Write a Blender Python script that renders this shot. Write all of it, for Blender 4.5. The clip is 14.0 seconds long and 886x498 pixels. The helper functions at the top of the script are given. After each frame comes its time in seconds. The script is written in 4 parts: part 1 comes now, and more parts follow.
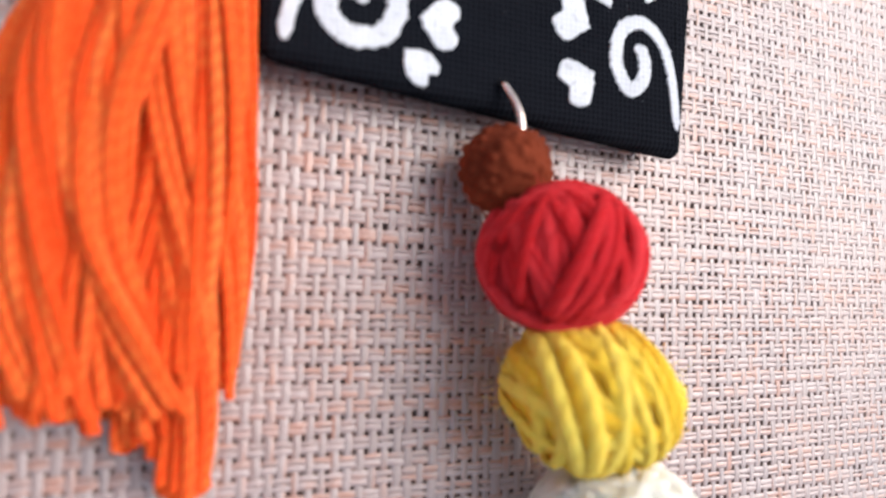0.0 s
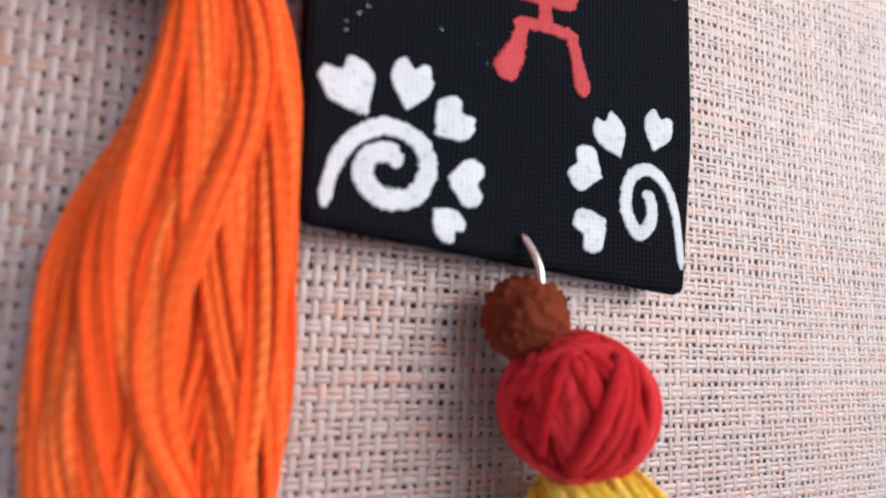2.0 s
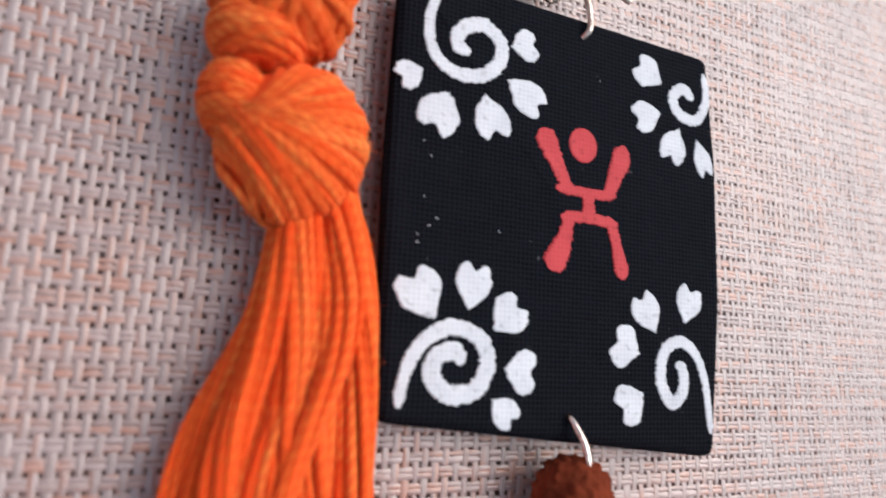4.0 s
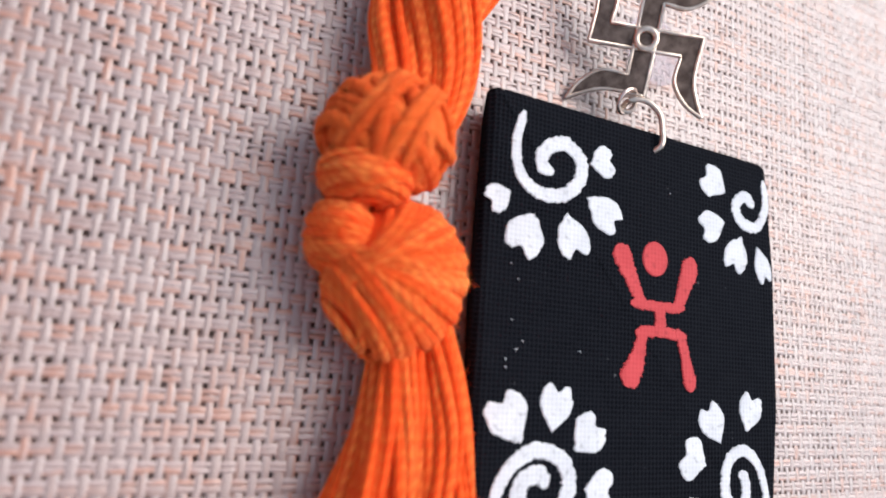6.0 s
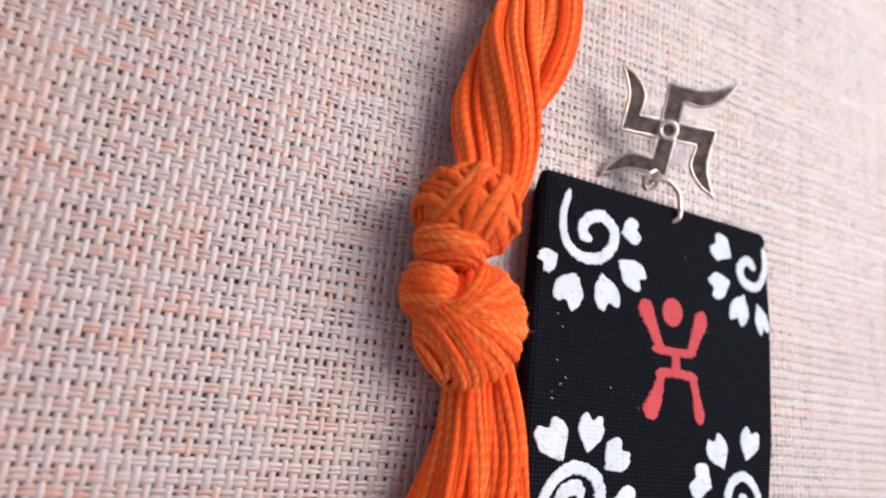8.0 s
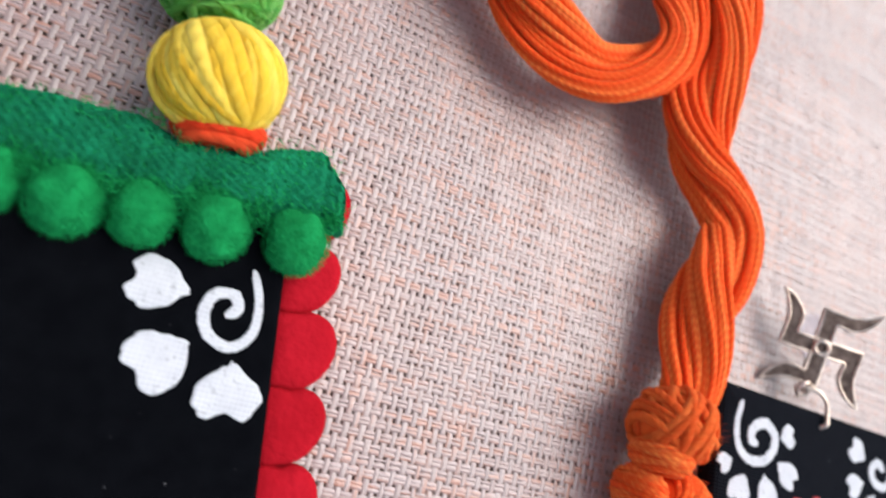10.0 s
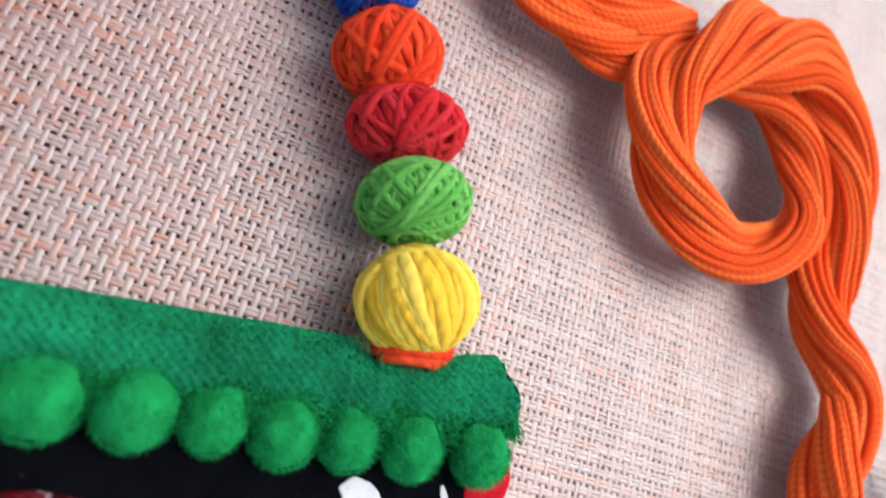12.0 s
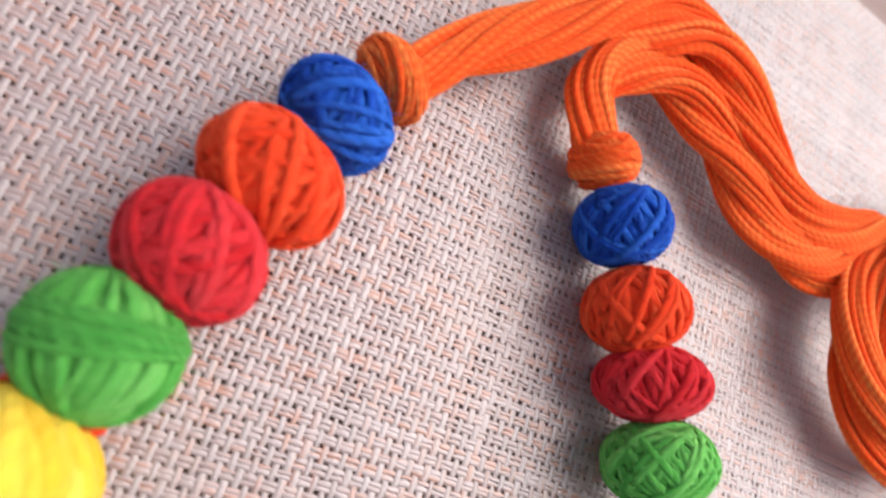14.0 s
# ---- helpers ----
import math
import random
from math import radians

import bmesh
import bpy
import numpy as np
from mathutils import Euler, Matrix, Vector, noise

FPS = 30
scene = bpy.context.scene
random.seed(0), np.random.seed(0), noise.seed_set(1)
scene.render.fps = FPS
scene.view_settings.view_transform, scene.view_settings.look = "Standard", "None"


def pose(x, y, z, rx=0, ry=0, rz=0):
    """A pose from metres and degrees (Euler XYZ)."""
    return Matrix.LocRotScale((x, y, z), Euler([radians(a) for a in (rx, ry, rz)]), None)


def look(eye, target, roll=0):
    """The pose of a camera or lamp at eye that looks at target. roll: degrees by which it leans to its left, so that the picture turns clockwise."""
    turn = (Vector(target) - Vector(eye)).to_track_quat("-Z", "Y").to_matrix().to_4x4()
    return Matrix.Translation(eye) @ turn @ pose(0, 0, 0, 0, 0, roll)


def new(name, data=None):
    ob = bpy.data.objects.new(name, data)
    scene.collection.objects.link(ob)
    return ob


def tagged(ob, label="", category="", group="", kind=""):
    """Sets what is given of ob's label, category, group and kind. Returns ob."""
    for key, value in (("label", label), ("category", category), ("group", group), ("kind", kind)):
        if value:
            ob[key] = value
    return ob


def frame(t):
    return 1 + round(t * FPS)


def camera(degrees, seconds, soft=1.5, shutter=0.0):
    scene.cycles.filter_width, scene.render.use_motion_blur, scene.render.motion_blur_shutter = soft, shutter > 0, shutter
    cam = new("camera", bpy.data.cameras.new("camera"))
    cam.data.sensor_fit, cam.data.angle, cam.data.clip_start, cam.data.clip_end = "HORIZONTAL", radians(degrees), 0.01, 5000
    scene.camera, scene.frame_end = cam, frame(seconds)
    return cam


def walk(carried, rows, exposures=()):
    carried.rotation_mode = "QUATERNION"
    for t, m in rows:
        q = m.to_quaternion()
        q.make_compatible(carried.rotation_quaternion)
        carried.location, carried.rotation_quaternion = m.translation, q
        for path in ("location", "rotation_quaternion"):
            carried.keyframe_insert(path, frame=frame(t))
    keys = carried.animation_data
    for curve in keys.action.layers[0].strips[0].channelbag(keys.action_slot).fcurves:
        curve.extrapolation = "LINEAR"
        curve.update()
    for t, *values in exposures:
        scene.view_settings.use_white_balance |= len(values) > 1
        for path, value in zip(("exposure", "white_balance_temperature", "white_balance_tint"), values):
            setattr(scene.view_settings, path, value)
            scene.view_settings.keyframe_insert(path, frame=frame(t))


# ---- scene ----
cam = camera(70.9, 14.0, soft=1.9, shutter=0.5)
cam.data.dof.use_dof, cam.data.dof.focus_distance, cam.data.dof.aperture_fstop = True, 0.064, 20.0
walk(cam, (
    (0.0, pose(-0.00344, -0.01293, 0.04537, 3.989, -22.084, 1.240)),
    (0.5, pose(-0.00431, -0.01130, 0.04816, 4.858, -22.861, 1.440)),
    (1.0, pose(-0.00512, -0.01045, 0.04698, 5.457, -23.310, 1.485)),
    (1.5, pose(-0.00684, -0.00832, 0.04620, 5.761, -23.422, 1.854)),
    (2.0, pose(-0.00803, -0.00436, 0.04717, 6.543, -23.902, 2.085)),
    (2.5, pose(-0.00900, -0.00176, 0.04917, 7.397, -24.158, 2.131)),
    (3.0, pose(-0.01111, 0.00198, 0.05109, 7.465, -23.907, 2.325)),
    (3.5, pose(-0.01342, 0.00539, 0.05244, 8.122, -24.164, 2.599)),
    (4.0, pose(-0.01609, 0.00826, 0.05139, 8.544, -24.216, 2.863)),
    (4.2, pose(-0.01808, 0.00929, 0.05061, 8.652, -24.581, 3.020)),
    (6.3, pose(-0.02639, 0.01789, 0.04991, 8.625, -25.844, 4.296)),
    (6.5, pose(-0.02704, 0.01800, 0.05109, 9.451, -26.000, 4.096)),
    (7.0, pose(-0.02833, 0.01695, 0.05223, 10.221, -26.501, 3.733)),
    (7.2, pose(-0.02952, 0.01658, 0.05282, 10.135, -26.568, 3.889)),
    (9.3, pose(-0.05675, 0.02075, 0.06797, 10.373, -24.659, 12.571)),
    (9.5, pose(-0.06039, 0.02259, 0.06796, 10.359, -24.776, 13.115)),
    (10.0, pose(-0.06863, 0.02745, 0.06532, 10.490, -24.777, 14.061)),
    (10.5, pose(-0.07517, 0.03073, 0.06570, 10.383, -25.280, 14.726)),
    (11.0, pose(-0.08025, 0.03282, 0.06574, 10.950, -25.339, 15.140)),
    (11.5, pose(-0.08695, 0.03707, 0.06394, 11.315, -25.216, 15.900)),
    (12.0, pose(-0.09190, 0.04071, 0.06316, 11.257, -24.994, 16.443)),
    (12.5, pose(-0.09991, 0.04539, 0.06439, 11.206, -25.214, 17.143)),
    (13.0, pose(-0.10811, 0.04908, 0.06008, 10.886, -24.299, 18.210)),
    (13.5, pose(-0.11508, 0.05355, 0.05778, 9.715, -24.609, 19.223)),
    (14.0, pose(-0.12381, 0.05757, 0.05796, 9.616, -24.689, 20.037)),
), ((0.0, 0.03), (1.5, -0.13), (2.5, -0.25), (4.0, -0.25), (6.4, -0.02), (9.5, -0.09), (11.0, -0.02), (14.0, 0.08)))

# ---- world, sun, exposure ----
SUN_AZIMUTH, SUN_HEIGHT = radians(66), radians(55)
world = bpy.data.worlds.new("world")
scene.world = world
world.use_nodes = True
wn = world.node_tree
sky = wn.nodes.new("ShaderNodeTexSky")
sky.sky_type, sky.sun_disc = "NISHITA", False
sky.sun_elevation, sky.sun_rotation = SUN_HEIGHT, SUN_AZIMUTH
sky.air_density, sky.dust_density = 1.0, 3.0
wn.nodes["Background"].inputs["Strength"].default_value = 0.19
pale = wn.nodes.new("ShaderNodeHueSaturation")
pale.inputs["Saturation"].default_value = 0.55
wn.links.new(sky.outputs[0], pale.inputs["Color"])
wn.links.new(pale.outputs[0], wn.nodes["Background"].inputs["Color"])
sun_data = bpy.data.lights.new("sun", "SUN")
sun_data.energy, sun_data.angle, sun_data.color = 2.4, radians(48), (1.0, 0.96, 0.93)
sun = new("sun", sun_data)
toward = Vector((math.sin(SUN_AZIMUTH) * math.cos(SUN_HEIGHT), math.cos(SUN_AZIMUTH) * math.cos(SUN_HEIGHT), math.sin(SUN_HEIGHT)))
sun.matrix_world = look(toward * 2, (0, 0, 0))

# ---- helpers of this scene; all lengths below are in centimetres ----
CM = 0.01


def mesh_of(verts, faces, uvs=None, smooth=True):
    """A mesh from arrays of places in centimetres, quads or triangles, and per-vertex UVs."""
    me = bpy.data.meshes.new("mesh")
    verts = np.asarray(verts, float) * CM
    if isinstance(faces, np.ndarray):
        n, k = faces.shape
        me.vertices.add(len(verts))
        me.vertices.foreach_set("co", verts.ravel())
        me.loops.add(n * k)
        me.loops.foreach_set("vertex_index", faces.ravel().astype(np.int32))
        me.polygons.add(n)
        me.polygons.foreach_set("loop_start", np.arange(0, n * k, k, dtype=np.int32))
        me.update(calc_edges=True)
    else:
        me.from_pydata(verts.tolist(), [], faces)
    me.polygons.foreach_set("use_smooth", np.full(len(me.polygons), smooth))
    if uvs is not None:
        layer = me.uv_layers.new(name="UVMap")
        index = np.empty(len(me.loops), dtype=np.int32)
        me.loops.foreach_get("vertex_index", index)
        layer.data.foreach_set("uv", np.asarray(uvs, float)[index].ravel())
    me.validate()
    return me


def mesh_from(bm, smooth=True):
    bmesh.ops.scale(bm, vec=(CM, CM, CM), verts=bm.verts)
    me = bpy.data.meshes.new("mesh")
    bm.to_mesh(me)
    bm.free()
    me.polygons.foreach_set("use_smooth", np.full(len(me.polygons), smooth))
    return me


def part(name, me, material, parent=None, label=""):
    """Links a mesh as one object under a thing or a part."""
    ob = new(name, me)
    if material:
        me.materials.append(material)
    if parent:
        ob.parent = parent
        ob.matrix_parent_inverse = Matrix.Identity(4)
    if label:
        ob["label"] = label
    return ob


def thing(name, label, category, group="", kind=""):
    return tagged(new(name), label, category, group, kind)


def spline(points, n):
    """A smooth line of n places through the points (Catmull-Rom, even along its length)."""
    p = np.asarray(points, float)
    p = np.vstack([2 * p[0] - p[1], p, 2 * p[-1] - p[-2]])
    out = []
    for a, b, c, d in zip(p, p[1:], p[2:], p[3:]):
        t = np.linspace(0, 1, 24, endpoint=False)[:, None]
        out.append(0.5 * (2 * b + (c - a) * t + (2 * a - 5 * b + 4 * c - d) * t**2 + (3 * b - a - 3 * c + d) * t**3))
    line = np.vstack(out + [p[-2:-1]])
    s = np.r_[0, np.cumsum(np.linalg.norm(np.diff(line[:, :3], axis=0), axis=1))]
    at = np.linspace(0, s[-1], n)
    return np.stack([np.interp(at, s, line[:, k]) for k in range(line.shape[1])], 1)


def unit(v):
    return v / (np.linalg.norm(v, axis=-1, keepdims=True) + 1e-9)


def tube(path, radius, sides=6, closed=False, flat=1.0, up=None):
    """Vertices, quads and UVs (centimetres along, turns round) of a tube along a path."""
    path = np.asarray(path, float)
    n = len(path)
    if closed:
        tangent = unit(np.roll(path, -1, 0) - np.roll(path, 1, 0))
    else:
        tangent = unit(np.gradient(path, axis=0))
    up = np.tile((0.13, 0.07, 1.0), (n, 1)) if up is None else up
    side = unit(np.cross(tangent, up))
    above = np.cross(side, tangent)
    ang = np.linspace(-0.5 * math.pi, 1.5 * math.pi, sides + 1)
    r = np.full(n, float(radius)) if np.isscalar(radius) else np.asarray(radius, float)
    ring = side[:, None] * np.cos(ang)[None, :, None] + above[:, None] * np.sin(ang)[None, :, None] * flat
    v = (path[:, None] + ring * r[:, None, None]).reshape(-1, 3)
    rows = n if closed else n - 1
    i, j = np.meshgrid(np.arange(rows), np.arange(sides), indexing="ij")
    i2, k = (i + 1) % n, sides + 1
    q = np.stack([i * k + j, i2 * k + j, i2 * k + j + 1, i * k + j + 1], -1).reshape(-1, 4)[:, ::-1]
    s = np.r_[0, np.cumsum(np.linalg.norm(np.diff(path, axis=0), axis=1))]
    uv = np.stack(np.broadcast_arrays(s[:, None], np.linspace(0, 1, k)[None, :]), -1).reshape(-1, 2)
    return v, q, uv


def polygon_plate(outline, z0, z1, bevel=0.0):
    """A flat plate with the outline (x, y) between two heights, its upper rim bevelled."""
    bm = bmesh.new()
    f = bm.faces.new([bm.verts.new((x, y, z0)) for x, y in outline])
    if f.calc_area() and f.normal.z > 0:
        f.normal_flip()
    up = bmesh.ops.extrude_face_region(bm, geom=[f])
    top = [e for e in up["geom"] if isinstance(e, bmesh.types.BMVert)]
    bmesh.ops.translate(bm, vec=(0, 0, z1 - z0), verts=top)
    bmesh.ops.recalc_face_normals(bm, faces=bm.faces)
    if bevel:
        edges = [e for e in bm.edges if all(abs(v.co.z - z1) < 1e-6 for v in e.verts)]
        bmesh.ops.bevel(bm, geom=edges, offset=bevel, segments=3, affect="EDGES", profile=0.5)
    return bm


# ---- materials ----
def nodes_of(name, rough=0.8, metal=0.0, spec=0.3):
    m = bpy.data.materials.new(name)
    m.use_nodes = True
    b = m.node_tree.nodes["Principled BSDF"]
    b.inputs["Roughness"].default_value, b.inputs["Metallic"].default_value = rough, metal
    b.inputs["Specular IOR Level"].default_value = spec
    return m, m.node_tree, b


def add(nt, kind, values=(), operation="", bands=""):
    n = nt.nodes.new(kind)
    if operation:
        n.operation = operation
    if bands:
        n.bands_direction = bands
    for k, v in dict(values).items():
        n.inputs[k].default_value = v
    return n


def ramp(nt, source, stops):
    r = nt.nodes.new("ShaderNodeValToRGB")
    while len(r.color_ramp.elements) < len(stops):
        r.color_ramp.elements.new(0.5)
    for e, (p, c) in zip(r.color_ramp.elements, stops):
        e.position, e.color = p, (*c, 1)
    nt.links.new(source, r.inputs[0])
    return r.outputs[0]


def mixed(nt, fac, a, b, mode="MIX"):
    n = nt.nodes.new("ShaderNodeMix")
    n.data_type, n.blend_type = "RGBA", mode
    for sock, v in ((n.inputs[0], fac), (n.inputs[6], a), (n.inputs[7], b)):
        if isinstance(v, bpy.types.NodeSocket):
            nt.links.new(v, sock)
        elif isinstance(v, tuple):
            sock.default_value = (*v, 1)
        else:
            sock.default_value = v
    return n.outputs[2]


def bump(nt, b, height, strength, distance):
    n = add(nt, "ShaderNodeBump", {"Strength": strength, "Distance": distance})
    nt.links.new(height, n.inputs["Height"])
    nt.links.new(n.outputs[0], b.inputs["Normal"])
    return n


def object_noise(nt, scale, detail=3.0, stretch=(1, 1, 1)):
    c = nt.nodes.new("ShaderNodeTexCoord")
    m = add(nt, "ShaderNodeMapping", {"Scale": stretch})
    n = add(nt, "ShaderNodeTexNoise", {"Scale": scale, "Detail": detail})
    nt.links.new(c.outputs["Object"], m.inputs[0])
    nt.links.new(m.outputs[0], n.inputs["Vector"])
    return n.outputs[0]


def yarn(name, dark, mid, light, twist=6.0, sheen=0.25, relief=0.00007, fibre=0.00016, glow=0.3, depth=(0.0007, 0.0006, 0.0005), ply=0.14):
    """Cotton yarn: soft plies that wind round the thread, fibres along it and an uneven dye."""
    m, nt, b = nodes_of(name, 0.95, 0, 0.08)
    info = nt.nodes.new("ShaderNodeObjectInfo")
    tone = ramp(nt, info.outputs["Random"], [(0.0, dark), (0.45, mid), (1.0, light)])
    uv = nt.nodes.new("ShaderNodeTexCoord")
    sep = nt.nodes.new("ShaderNodeSeparateXYZ")
    nt.links.new(uv.outputs["UV"], sep.inputs[0])
    wound = add(nt, "ShaderNodeMath", {1: twist}, operation="MULTIPLY_ADD")
    nt.links.new(sep.outputs[0], wound.inputs[0])
    turned = add(nt, "ShaderNodeMath", {1: 2.0}, operation="MULTIPLY")
    nt.links.new(sep.outputs[1], turned.inputs[0])
    nt.links.new(turned.outputs[0], wound.inputs[2])
    lie = nt.nodes.new("ShaderNodeCombineXYZ")
    nt.links.new(sep.outputs[0], lie.inputs[0])
    nt.links.new(wound.outputs[0], lie.inputs[1])
    mp = add(nt, "ShaderNodeMapping", {"Scale": (1.6, 12.0, 1.0)})
    nt.links.new(lie.outputs[0], mp.inputs[0])
    strands = add(nt, "ShaderNodeTexNoise", {"Scale": 1.6, "Detail": 3.0})
    nt.links.new(mp.outputs[0], strands.inputs["Vector"])
    broad = object_noise(nt, 300, 2)
    col = mixed(nt, ramp(nt, broad, [(0.35, (0, 0, 0)), (0.75, (0.25, 0.25, 0.25))]), tone, dark)
    col = mixed(nt, ramp(nt, strands.outputs[0], [(0.45, (0, 0, 0)), (0.72, (0.75, 0.75, 0.75))]), col, light)
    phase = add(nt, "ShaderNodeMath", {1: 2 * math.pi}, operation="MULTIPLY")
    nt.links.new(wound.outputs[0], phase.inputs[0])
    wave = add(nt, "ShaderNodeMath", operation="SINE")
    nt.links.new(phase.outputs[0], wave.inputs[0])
    # shade between the plies, mixed into the colour along the wave's valleys
    groove_shade = ramp(nt, wave.outputs[0], [(0.0, (ply, ply, ply)), (0.45, (0, 0, 0))])
    nt.links.new(mixed(nt, groove_shade, col, dark), b.inputs["Base Color"])
    plies = add(nt, "ShaderNodeBump", {"Strength": 0.8, "Distance": relief})
    nt.links.new(wave.outputs[0], plies.inputs["Height"])
    hairs = bump(nt, b, strands.outputs[0], 0.8, fibre)
    nt.links.new(plies.outputs[0], hairs.inputs["Normal"])
    b.inputs["Sheen Weight"].default_value = sheen
    b.inputs["Sheen Roughness"].default_value = 0.5
    b.inputs["Subsurface Weight"].default_value = glow
    b.inputs["Subsurface Radius"].default_value = depth
    b.inputs["Subsurface Scale"].default_value = 1.0
    b.inputs["Sheen Tint"].default_value = (*(min(1, 0.06 + 1.05 * v) for v in light), 1)
    return m


def felt(name, dark, light, scale=900, sheen=0.3):
    m, nt, b = nodes_of(name, 0.95, 0, 0.1)
    n0, n1 = object_noise(nt, scale, 4), object_noise(nt, 150, 3)
    col = ramp(nt, n1, [(0.3, dark), (0.7, light)])
    col = mixed(nt, ramp(nt, n0, [(0.4, (0, 0, 0)), (0.7, (0.5, 0.5, 0.5))]), col, dark)
    nt.links.new(col, b.inputs["Base Color"])
    bump(nt, b, n0, 0.6, 0.0004)
    b.inputs["Sheen Weight"].default_value = sheen
    b.inputs["Sheen Tint"].default_value = (*light, 1)
    return m


def cloth_grain(nt, pitch):
    """A plain weave as relief, pitch in metres, in object space."""
    c = nt.nodes.new("ShaderNodeTexCoord")
    out = []
    for axis in ("X", "Y"):
        w = add(nt, "ShaderNodeTexWave", {"Scale": 0.314 / pitch, "Distortion": 0.6, "Detail": 1.0, "Detail Scale": 3.0}, bands=axis)
        nt.links.new(c.outputs["Object"], w.inputs[0])
        out.append(w.outputs[1])
    top = add(nt, "ShaderNodeMath", operation="ADD")
    nt.links.new(out[0], top.inputs[0])
    nt.links.new(out[1], top.inputs[1])
    return top.outputs[0]


def linen(name, along, tones, rust):
    """Pale threads of the table cloth, with rust-coloured slubs along them."""
    m, nt, b = nodes_of(name, 0.42, 0, 0.9)
    geo = nt.nodes.new("ShaderNodeNewGeometry")
    base = ramp(nt, geo.outputs["Random Per Island"], list(zip((0.0, 0.5, 1.0), tones)))
    stretch = (160, 1400, 900) if along == "x" else (1400, 130, 900)
    slub = object_noise(nt, 1.0, 2.0, stretch)
    mask = ramp(nt, slub, [(rust - 0.05, (0, 0, 0)), (rust + 0.09, (0.8, 0.8, 0.8))])
    patch = object_noise(nt, 45, 2)
    col = mixed(nt, mask, base, (0.42, 0.145, 0.07))
    col = mixed(nt, ramp(nt, patch, [(0.45, (0, 0, 0)), (0.75, (0.3, 0.3, 0.3))]), col, (0.50, 0.31, 0.25))
    fine = object_noise(nt, 3000, 3)
    col = mixed(nt, ramp(nt, fine, [(0.45, (0, 0, 0)), (0.8, (0.35, 0.35, 0.35))]), col, (0.34, 0.25, 0.22))
    nt.links.new(col, b.inputs["Base Color"])
    bump(nt, b, fine, 0.35, 0.0002)
    b.inputs["Sheen Weight"].default_value = 0.5
    b.inputs["Sheen Roughness"].default_value = 0.35
    b.inputs["Coat Weight"].default_value = 1.0
    b.inputs["Coat Roughness"].default_value = 0.5
    b.inputs["Coat IOR"].default_value = 1.75
    return m


def far_linen():
    m, nt, b = nodes_of("linen far", 0.42, 0, 0.9)
    grain = cloth_grain(nt, 0.0011)
    col = ramp(nt, object_noise(nt, 1.0, 2.0, (90, 900, 900)), [(0.3, (0.40, 0.30, 0.285)), (0.7, (0.38, 0.24, 0.20))])
    nt.links.new(col, b.inputs["Base Color"])
    bump(nt, b, grain, 0.6, 0.0003)
    b.inputs["Sheen Weight"].default_value = 0.4
    return m


def black_cotton(name, pitch, lit_thread):
    m, nt, b = nodes_of(name, 1.0, 0, 0.02)
    grain = cloth_grain(nt, pitch)
    col = ramp(nt, object_noise(nt, 500, 4), [(0.35, (0.0025, 0.003, 0.0045)), (0.75, (0.006, 0.007, 0.0095))])
    # raised threads coloured paler than the gaps, as if light caught them
    thread = ramp(nt, grain, [(0.35, (0, 0, 0)), (0.95, (0.8, 0.8, 0.8))])
    col = mixed(nt, thread, col, lit_thread)
    lint = ramp(nt, object_noise(nt, 1300, 1), [(0.79, (0, 0, 0)), (0.83, (0.3, 0.3, 0.3))])
    col = mixed(nt, lint, col, (0.25, 0.25, 0.27))
    nt.links.new(col, b.inputs["Base Color"])
    bump(nt, b, grain, 0.7, pitch * 0.22)
    return m


def paint(name, dark, light, pitch):
    """Thick fabric paint through which the weave shows."""
    m, nt, b = nodes_of(name, 0.7, 0, 0.3)
    n = object_noise(nt, 1500, 4)
    n2 = object_noise(nt, 420, 2)
    col = mixed(nt, ramp(nt, n2, [(0.35, (0, 0, 0)), (0.7, (0.5, 0.5, 0.5))]), light, dark)
    col = mixed(nt, ramp(nt, n, [(0.58, (0, 0, 0)), (0.72, (0.6, 0.6, 0.6))]), col, tuple(v * 0.55 for v in dark))
    nt.links.new(col, b.inputs["Base Color"])
    grain = cloth_grain(nt, pitch)
    bump(nt, b, grain, 0.3, pitch * 0.12)
    return m


def metal(name, colour, dark, rough):
    m, nt, b = nodes_of(name, rough, 1.0)
    n = object_noise(nt, 900, 3)
    nt.links.new(ramp(nt, n, [(0.35, dark), (0.65, colour)]), b.inputs["Base Color"])
    bump(nt, b, n, 0.2, 0.0001)
    return m


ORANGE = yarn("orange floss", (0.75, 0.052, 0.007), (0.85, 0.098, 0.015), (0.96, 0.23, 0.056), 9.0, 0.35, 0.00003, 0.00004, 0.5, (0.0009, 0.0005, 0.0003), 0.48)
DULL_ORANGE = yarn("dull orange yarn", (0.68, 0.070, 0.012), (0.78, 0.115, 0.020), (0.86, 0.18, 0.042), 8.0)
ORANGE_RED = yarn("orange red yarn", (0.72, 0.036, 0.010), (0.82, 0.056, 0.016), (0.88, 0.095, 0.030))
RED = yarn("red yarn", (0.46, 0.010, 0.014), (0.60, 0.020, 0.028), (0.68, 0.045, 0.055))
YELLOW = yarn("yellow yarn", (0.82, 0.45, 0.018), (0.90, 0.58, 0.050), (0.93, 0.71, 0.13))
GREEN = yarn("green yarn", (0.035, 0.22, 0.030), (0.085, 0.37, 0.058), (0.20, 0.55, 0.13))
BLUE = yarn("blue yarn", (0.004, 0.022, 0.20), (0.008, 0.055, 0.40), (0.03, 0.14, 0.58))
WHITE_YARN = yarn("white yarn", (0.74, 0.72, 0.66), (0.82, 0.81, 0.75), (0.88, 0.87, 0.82))
